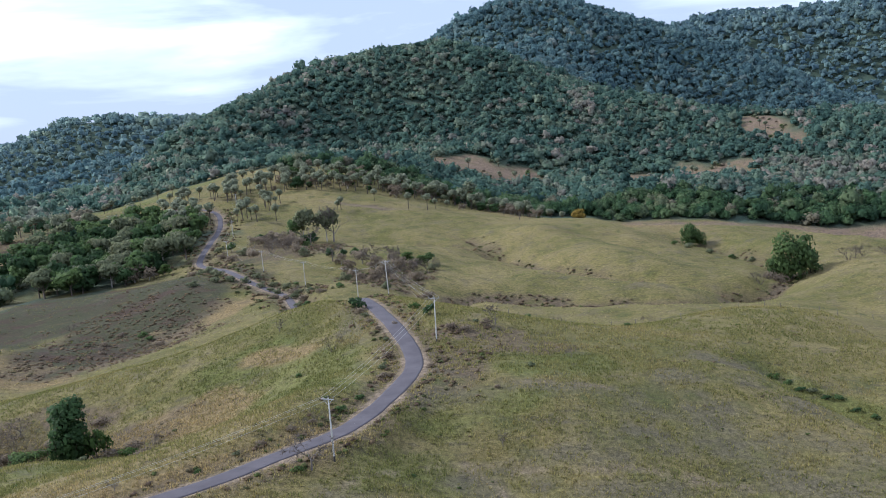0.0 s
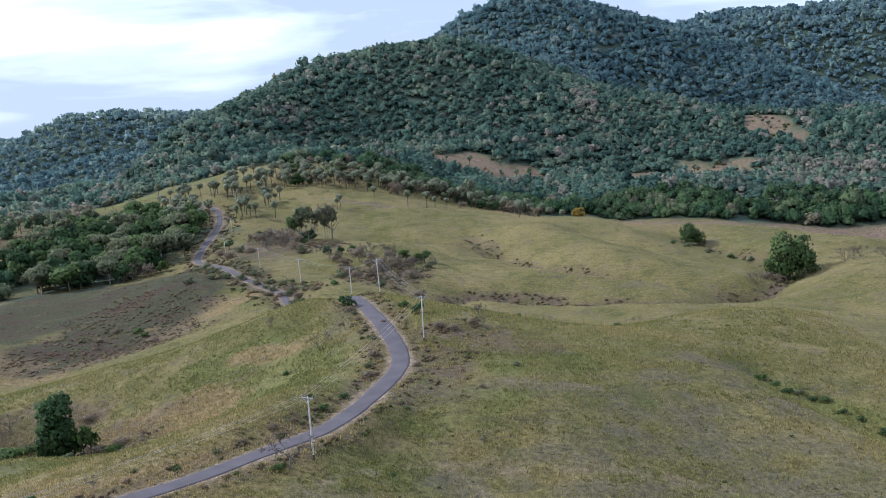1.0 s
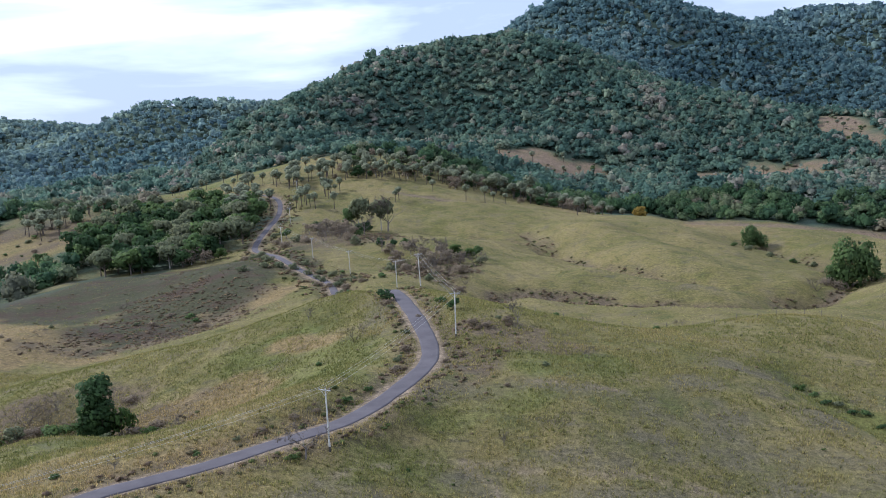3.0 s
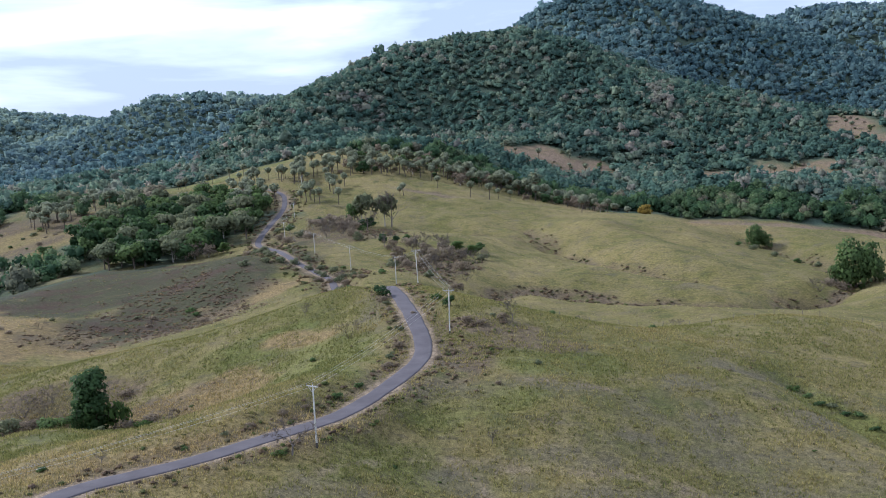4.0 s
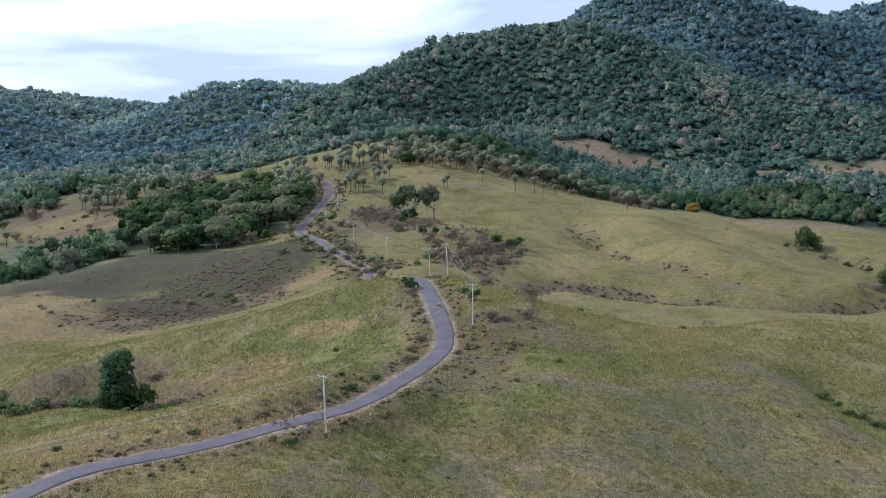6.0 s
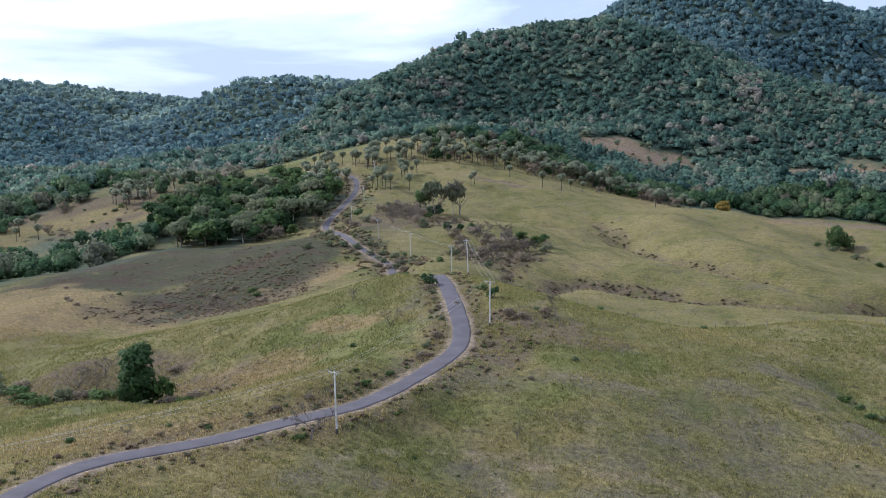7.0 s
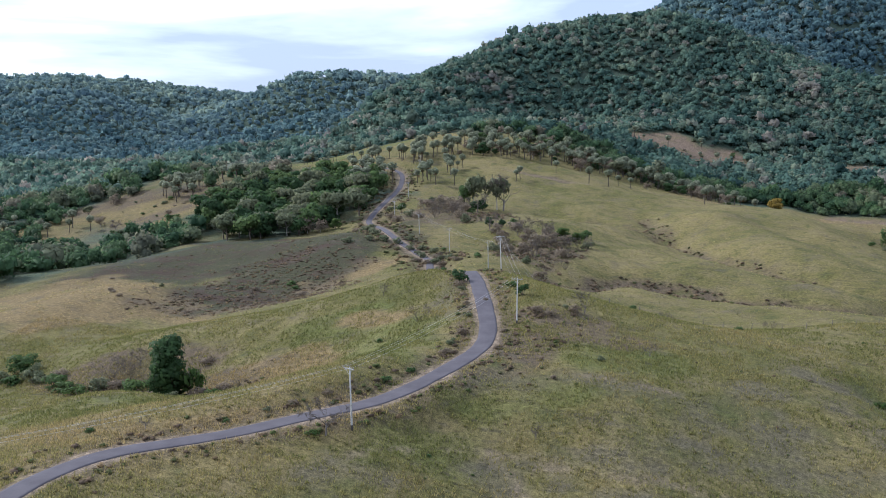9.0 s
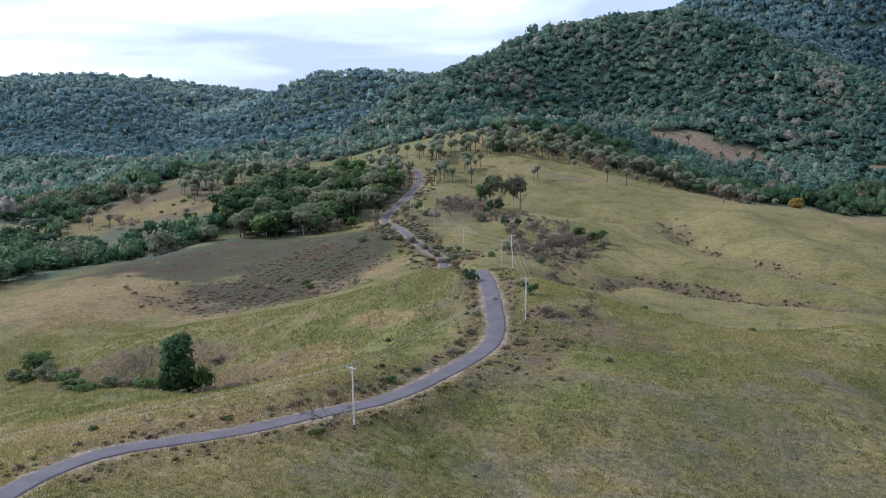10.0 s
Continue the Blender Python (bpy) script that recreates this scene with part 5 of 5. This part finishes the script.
# ---- fence posts on the crest ----
random.seed(31)
fence = spline([(14, 197), (30, 200), (48, 207), (66, 213), (84, 219), (104, 226), (124, 236)], 1.0)
first = None
for k in range(0, len(fence), 6):
    x, y = fence[k] + np.array([random.uniform(-1, 1), random.uniform(-1, 1)])
    m = pose(x, y, height(x, y) - 0.3, random.uniform(-5, 5), random.uniform(-5, 5), random.uniform(0, 90)) @ Matrix.Diagonal((1, 1, random.uniform(0.85, 1.2), 1))
    if first is None:
        verts, faces = [], []
        tube(verts, faces, [(0, 0, 0), (0.01, 0, 0.8), (0.03, 0.02, 1.55), (0.03, 0.02, 1.58)], [0.085, 0.075, 0.065, 0.02], 7)
        first = tagged(new("fence_post", mesh_of("fence_post", verts, faces, POST)), "grey weathered wooden fence post in the grass", "fence post", "fence posts on the crest")
        first.matrix_basis = m
    else:
        copy_thing(first, Matrix()).matrix_basis = m


# ---- forest on the mountains ----
def crowns(seed, masses, n, leaf, kinds=6, rough=0.35):
    """Crown shapes one metre high and about one wide: lumpy masses down to the brush, under loose leaf clumps. Corners, triangles and the ways that they face."""
    bm = bmesh.new()
    bmesh.ops.create_icosphere(bm, subdivisions=1, radius=1)
    ball = np.array([v.co[:] for v in bm.verts])
    sides = np.array([[v.index for v in f.verts] for f in bm.faces if f.normal.z > -0.5])
    bm.free()
    out = []
    for k in range(kinds):
        g = np.random.default_rng(seed + k)
        c, r = lobes(g, masses - 1, 0.30, 0.22, 0.80, 0.34, 0.20)
        verts, faces, face = [], [], []
        for p, q in zip(c, r):
            lump = ball * (q * g.uniform(0.60, 0.88, len(ball)))[:, None] * np.array([1, 1, 1.05])
            faces.append(sides + 12 * len(verts))
            verts.append(lump + np.array(p))
            f = 0.8 * ball + 0.3 * g.normal(size=ball.shape)
            face.append(f / np.linalg.norm(f, axis=1)[:, None])
        base = 12 * len(verts)
        q, f = leaf_quads(g, c, r, n, leaf, 1.0, 0.10, 0.6)
        f = f + rough * np.repeat(g.normal(size=(n, 3)), 4, 0)
        i = base + 4 * np.arange(n)[:, None]
        faces.append(np.concatenate([i + np.array([0, 1, 2]), i + np.array([0, 2, 3])]))
        way = np.concatenate([*face, f]) + np.array([0, 0, 0.5])
        out.append((np.concatenate([*verts, q]), way / np.linalg.norm(way, axis=1)[:, None], np.concatenate(faces)))
    return out


def stamp(shapes, which, x, y, z, turn, wide, tall, tone):
    """The shapes set down at all the places, joined: corners, triangles, tone and facing."""
    verts, tint, mass, faces, base = [], [], [], [], 0
    for k, (shape, face, tris) in enumerate(shapes):
        i = np.nonzero(which == k)[0]
        c, s = np.cos(turn[i])[:, None], np.sin(turn[i])[:, None]
        px, py = shape[None, :, 0] * wide[i, None], shape[None, :, 1] * wide[i, None]
        v = np.stack([x[i, None] + px * c - py * s, y[i, None] + px * s + py * c, z[i, None] + shape[None, :, 2] * tall[i, None]], -1)
        fx, fy = face[None, :, 0], face[None, :, 1]
        mass.append(np.stack([fx * c - fy * s, fx * s + fy * c, np.repeat(face[None, :, 2], len(i), 0)], -1).reshape(-1, 3))
        verts.append(v.reshape(-1, 3))
        faces.append((tris[None] + (base + len(shape) * np.arange(len(i)))[:, None, None]).reshape(-1, 3))
        tint.append(np.repeat(tone[i], len(shape)))
        base += len(shape) * len(i)
    return np.concatenate(verts), np.concatenate(faces), np.concatenate(tint), np.concatenate(mass)


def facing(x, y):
    """True on slopes turned to the camera, or nearly flat; hidden backs stay treeless."""
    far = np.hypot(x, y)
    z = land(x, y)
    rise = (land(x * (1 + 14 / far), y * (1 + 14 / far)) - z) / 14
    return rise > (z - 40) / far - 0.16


def forest(name, label, region, gap, shapes, low, high, material, chance, seed, tones=(0.0, 1.0), dead=0.06):
    """Joined crowns over a stretch of the plan, cut to the camera's view: close-set, of many sizes, some of them bare
    and grey.
    """
    g = np.random.default_rng(seed)
    x0, x1, y0, y1 = region
    half = 0.5 * math.hypot(x1 - x0, y1 - y0)
    u, v = np.meshgrid(np.arange(-half, half, gap), np.arange(-half, half, gap))
    u, v = u.ravel() + g.uniform(-0.6, 0.6, u.size) * gap, v.ravel() + g.uniform(-0.6, 0.6, u.size) * gap
    x, y = (x0 + x1) / 2 + 0.82 * u - 0.57 * v, (y0 + y1) / 2 + 0.57 * u + 0.82 * v
    inside = (x > x0) & (x < x1) & (y > y0) & (y < y1)
    x, y = x[inside], y[inside]
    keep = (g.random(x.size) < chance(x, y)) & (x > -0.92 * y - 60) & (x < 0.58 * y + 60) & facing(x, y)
    x, y = x[keep], y[keep]
    n = len(x)
    wide = (low + (high - low) * g.random(n) ** 1.8) * (1 + 0.22 * vnoise(x, y, 45, seed)) * np.where(g.random(n) < 0.05, 1.3, 1.0)
    tall = wide * g.uniform(0.75, 1.35, n)
    tone = 0.36 + 0.22 * fbm(x, y, 70, seed + 3, 3) + 0.22 * g.normal(size=n)
    bare = dead + 0.55 * blot(x, y, 318, 715, 46, 60) + 0.5 * blot(x, y, 172, 965, 16, 50) + 0.35 * blot(x, y, -132, 930, 28, 22) + 0.10 * smooth(fbm(x, y, 60, seed + 9, 2), 0.3, 0.7)
    tone = np.clip(np.where(g.random(n) < bare, 0.72 + 0.28 * g.random(n), np.minimum(tone, 0.78)), 0, 1)
    tone = tones[0] + (tones[1] - tones[0]) * tone
    verts, faces, tint, mass = stamp(shapes, g.integers(0, len(shapes), n), x, y, land(x, y) - 0.10 * tall, g.uniform(0, 2 * math.pi, n), wide * 1.15, tall, tone)
    tagged(new(name, mesh_of(name, verts, faces, material, tone=tint, mass=mass)), label, "forest", kind="stuff")


WOOD_CROWNS, HIGH_CROWNS, FAR_CROWNS, GROVE = crowns(320, 4, 40, 0.11, 8), crowns(340, 3, 22, 0.14, 8), crowns(380, 2, 10, 0.19, 8), crowns(360, 6, 170, 0.07, 8)


def mountainside(x, y):
    return woods(x, y) * (1 - smooth(-x, 240, 330))


def foot(x, y):
    """The belt of darker trees at the forest's foot."""
    return (x > -110) * (1 - smooth(y + 0.18 * np.maximum(x, 0) + 26 * fbm(x, y, 50, 27, 2), 678, 704))


def low_valley(x, y):
    v = blot(x, y, -300, 374, 96, 74, 18, 0.2, 0.3, 30)
    v = np.maximum(v, blot(x, y, -208, 408, 34, 26, 0, 0.2, 0.3, 14))
    v = np.maximum(v, blot(x, y, -165, 472, 36, 60, 6, 0.2, 0.2, 14))
    v = np.maximum(v, 0.8 * blot(x, y, -345, 505, 70, 50, 30, 0.2, 0.3, 20))
    d, _ = to_line(x, y, ROAD_LINE, 14)
    return v * (1 - blot(x, y, -260, 480, 54, 60, 30)) * ((x < -204) | (y > 398)) * (d > 9)


def open_valley(x, y):
    return smooth(-x, 240, 330) * woods(x, y) * smooth(fbm(x, y, 70, 7, 2) + 0.0016 * (y - 550), -0.75, -0.15)


def the_rise(x, y):
    return blot(x, y, -262, 560, 92, 44, 10, 0.2, 0.3, 30)


def everywhere(x, y):
    return np.ones(x.shape)


def ridges(x, y):
    return 1 - np.maximum(blot(x, y, -1560, 2440, 60, 90, 0, size=40), blot(x, y, -1330, 2560, 50, 70, 0, size=40))


forest("mountain_trees", "single crowns of the mixed forest on the mountainside", (-330, 560, 560, 1135), 6.3, WOOD_CROWNS, 6.5, 11.5, HAZED_FOREST, lambda x, y: 0.97 * mountainside(x, y) ** 2 * (1 - foot(x, y)), 9)
forest("edge_trees", "tall dark green trees along the foot of the forest", (-120, 560, 480, 730), 6.8, GROVE, 7, 12.5, GROVE_LEAF, lambda x, y: 0.97 * mountainside(x, y - 4) * foot(x, y), 21, (0.0, 0.9), 0.07)
forest("valley_trees", "single crowns standing out of the low valley's trees", (-440, -195, 280, 575), 7.0, GROVE, 7, 12.5, GROVE_LEAF, lambda x, y: 0.9 * (x < -195) * low_valley(x, y), 10, (0.0, 1.0), 0.12)
forest("rise_crowns", "single crowns on the rise behind the valley", (-360, -170, 515, 625), 7.5, GROVE, 6, 11, GROVE_LEAF, lambda x, y: 0.3 * the_rise(x, y), 12, (0.1, 1.0), 0.12)
forest("valley_crowns", "single crowns in the valley's groves", (-1000, -230, 420, 1130), 10.5, HIGH_CROWNS, 9, 15, HAZED_FOREST, lambda x, y: 0.85 * open_valley(x, y), 14, (0.05, 1.0), 0.12)
forest("foothill_crowns", "single crowns on the foot of a spur", (-1300, -230, 1120, 1510), 11.0, FAR_CROWNS, 10, 16, HAZED_HIGH_FOREST, everywhere, 16, (0.0, 1.0))
forest("high_crowns", "single crowns on the high mountain behind", (-300, 1000, 1130, 1590), 8.8, HIGH_CROWNS, 10, 15.5, HAZED_HIGH_FOREST, everywhere, 17, (0.0, 1.0))
forest("ridge_crowns", "single crowns on a distant high ridge", (250, 1700, 1590, 2640), 15.5, FAR_CROWNS, 17, 26, HAZED_FAR_FOREST, lambda x, y: 1.0 * ((y > 1640) | (x > 1000)), 18, (0.0, 0.6))
forest("spur_crowns", "single crowns on a spur across the valley", (-1900, -230, 1505, 2080), 14.0, FAR_CROWNS, 13, 20, HAZED_FAR_FOREST, everywhere, 19, (0.0, 0.7))
# tone range raised to paint in sunlight on these ridges
forest("ridge_crowns", "single crowns on the distant ridges across the valley", (-2800, -230, 2090, 2990), 17.0, FAR_CROWNS, 15, 24, HAZED_FAR_FOREST, ridges, 20, (0.2, 1.0))


# ---- grass and weeds ----
def tufts(name, label, region, count, size, seed, keep, pale=0.0, low=0.3):
    g = np.random.default_rng(seed)
    x0, x1, y0, y1 = region
    x, y = g.uniform(x0, x1, count), y0 + (y1 - y0) * g.random(count) ** 1.15
    c = ground_cover(x, y)
    ok = (x > -0.92 * y - 8) & (x < 0.58 * y + 10) & (g.random(count) > np.maximum.reduce([c["soil"] * 1.1, c["woods"], 0.6 * c["worn"]])) & keep(x, y, c, g)
    x, y = x[ok], y[ok]
    d, _ = to_line(x, y, ROAD_LINE, 8)
    x, y = x[d > ROAD_HALF + 0.8], y[d > ROAD_HALF + 0.8]
    c = ground_cover(x, y)
    z = land(x, y) - 0.03
    n, blades = len(x), 3
    tone = np.clip(0.40 + pale + 0.32 * fbm(x, y, 12, seed, 3) + 0.14 * g.normal(size=n) - 0.03 * smooth(y, 210, 300) + 0.6 * c["dry"] - 0.4 * c["lush"] + 0.2 * c["weeds"] - 0.5 * c["burnt"], 0, 1)
    s = size * g.uniform(0.6, 1.3, n)
    t = g.uniform(0, 2 * math.pi, (n, blades))
    lean = g.uniform(low, low + 0.55, (n, blades)).clip(0, 0.96)
    tall = s[:, None] * g.uniform(0.55, 1.0, (n, blades))
    half = s[:, None] * g.uniform(0.07, 0.17, (n, blades))
    bx, by = x[:, None] + 0.25 * s[:, None] * np.cos(t), y[:, None] + 0.25 * s[:, None] * np.sin(t)
    zz = np.repeat(z[:, None], blades, 1)
    a = np.stack([bx - half * np.sin(t), by + half * np.cos(t), zz], -1)
    b = np.stack([bx + half * np.sin(t), by - half * np.cos(t), zz], -1)
    e = np.stack([bx + lean * tall * np.cos(t), by + lean * tall * np.sin(t), zz + tall * np.sqrt(1.02 - lean ** 2)], -1)
    verts = np.stack([a, b, e], 2).reshape(-1, 3)
    tagged(new(name, mesh_of(name, verts, np.arange(len(verts)).reshape(-1, 3), GRASS, tone=np.repeat(tone, blades * 3))), label, "grass", kind="stuff")


tufts("grass", "knee-high green and straw-coloured tussock grass", (-150, 95, 84, 230), 250000, 0.52, 6, lambda x, y, c, g: 0.7 * fbm(x, y, 9, 13, 2) + 0.9 * fbm(x, y, 2.6, 15, 2) + 0.4 * g.normal(size=x.size) > -0.35, 0.0, 0.15)
tufts("hill_grass", "coarse tussock grass on the hills", (-300, 260, 230, 660), 130000, 0.8, 8, lambda x, y, c, g: (fbm(x, y, 6, 33, 2) + 0.5 * g.normal(size=x.size) > 0.0) & (g.random(x.size) < 0.9 - 0.4 * c["burnt"]), 0.02, 0.7)


def weeds(name, label, region, count, seed, low, high, pick, tones, tall=0.75):
    g = np.random.default_rng(seed)
    x0, x1, y0, y1 = region
    x, y = g.uniform(x0, x1, count), g.uniform(y0, y1, count)
    c = ground_cover(x, y)
    d, _ = to_line(x, y, ROAD_LINE, 20)
    ok = (g.random(count) < pick(x, y, c, d)) & (d > ROAD_HALF + 1.3)
    x, y = x[ok], y[ok]
    n = len(x)
    w = g.uniform(low, high, n)
    verts, faces, tint, mass = stamp(crowns(seed + 50, 2, 12, 0.17), g.integers(0, 6, n), x, y, land(x, y) - 0.22 * w, g.uniform(0, 2 * math.pi, n), w * 1.4, w * tall, g.uniform(*tones, n))
    tagged(new(name, mesh_of(name, verts, faces, WEED, tone=tint, mass=mass)), label, "weeds", kind="stuff")


WEED = leaf_material("weed_leaves", [(0.0, (0.080, 0.115, 0.036)), (0.35, (0.130, 0.140, 0.062)), (0.6, (0.155, 0.112, 0.080)), (0.8, (0.190, 0.140, 0.102)), (1.0, (0.25, 0.18, 0.105))], 0.8)
weeds("roadside_weeds", "brown and green weeds along the road", (-60, 10, 90, 240), 5200, 61, 0.5, 1.3, lambda x, y, c, d: np.where(d < 9, 0.45, 0) * (1 - smooth(d, 4, 9)) + 0.25 * c["weeds"], (0.15, 1.0))
weeds("scrub", "low purple-brown scrub on the burnt slope", (-190, -60, 240, 360), 5500, 62, 0.6, 1.7, lambda x, y, c, d: np.maximum(0.75 * c["weeds"], 0.03 * c["burnt"]), (0.45, 1.0), 0.5)
weeds("gully_scrub", "low grey-brown scrub in the dry gullies", (-60, 210, 270, 530), 15000, 63, 0.6, 1.8, lambda x, y, c, d: c["weeds"] ** 1.5, (0.3, 0.95))
weeds("far_road_scrub", "grey-brown scrub beside the far road", (-150, -35, 285, 560), 6000, 65, 0.8, 2.2, lambda x, y, c, d: 0.55 * (d < 15) * (1 - smooth(d, 7, 15)), (0.25, 1.0))
weeds("field_weeds", "small dark weeds in the pasture", (-100, 90, 95, 220), 900, 64, 0.3, 0.7, lambda x, y, c, d: 0.35 + 0 * x, (0.0, 0.7))
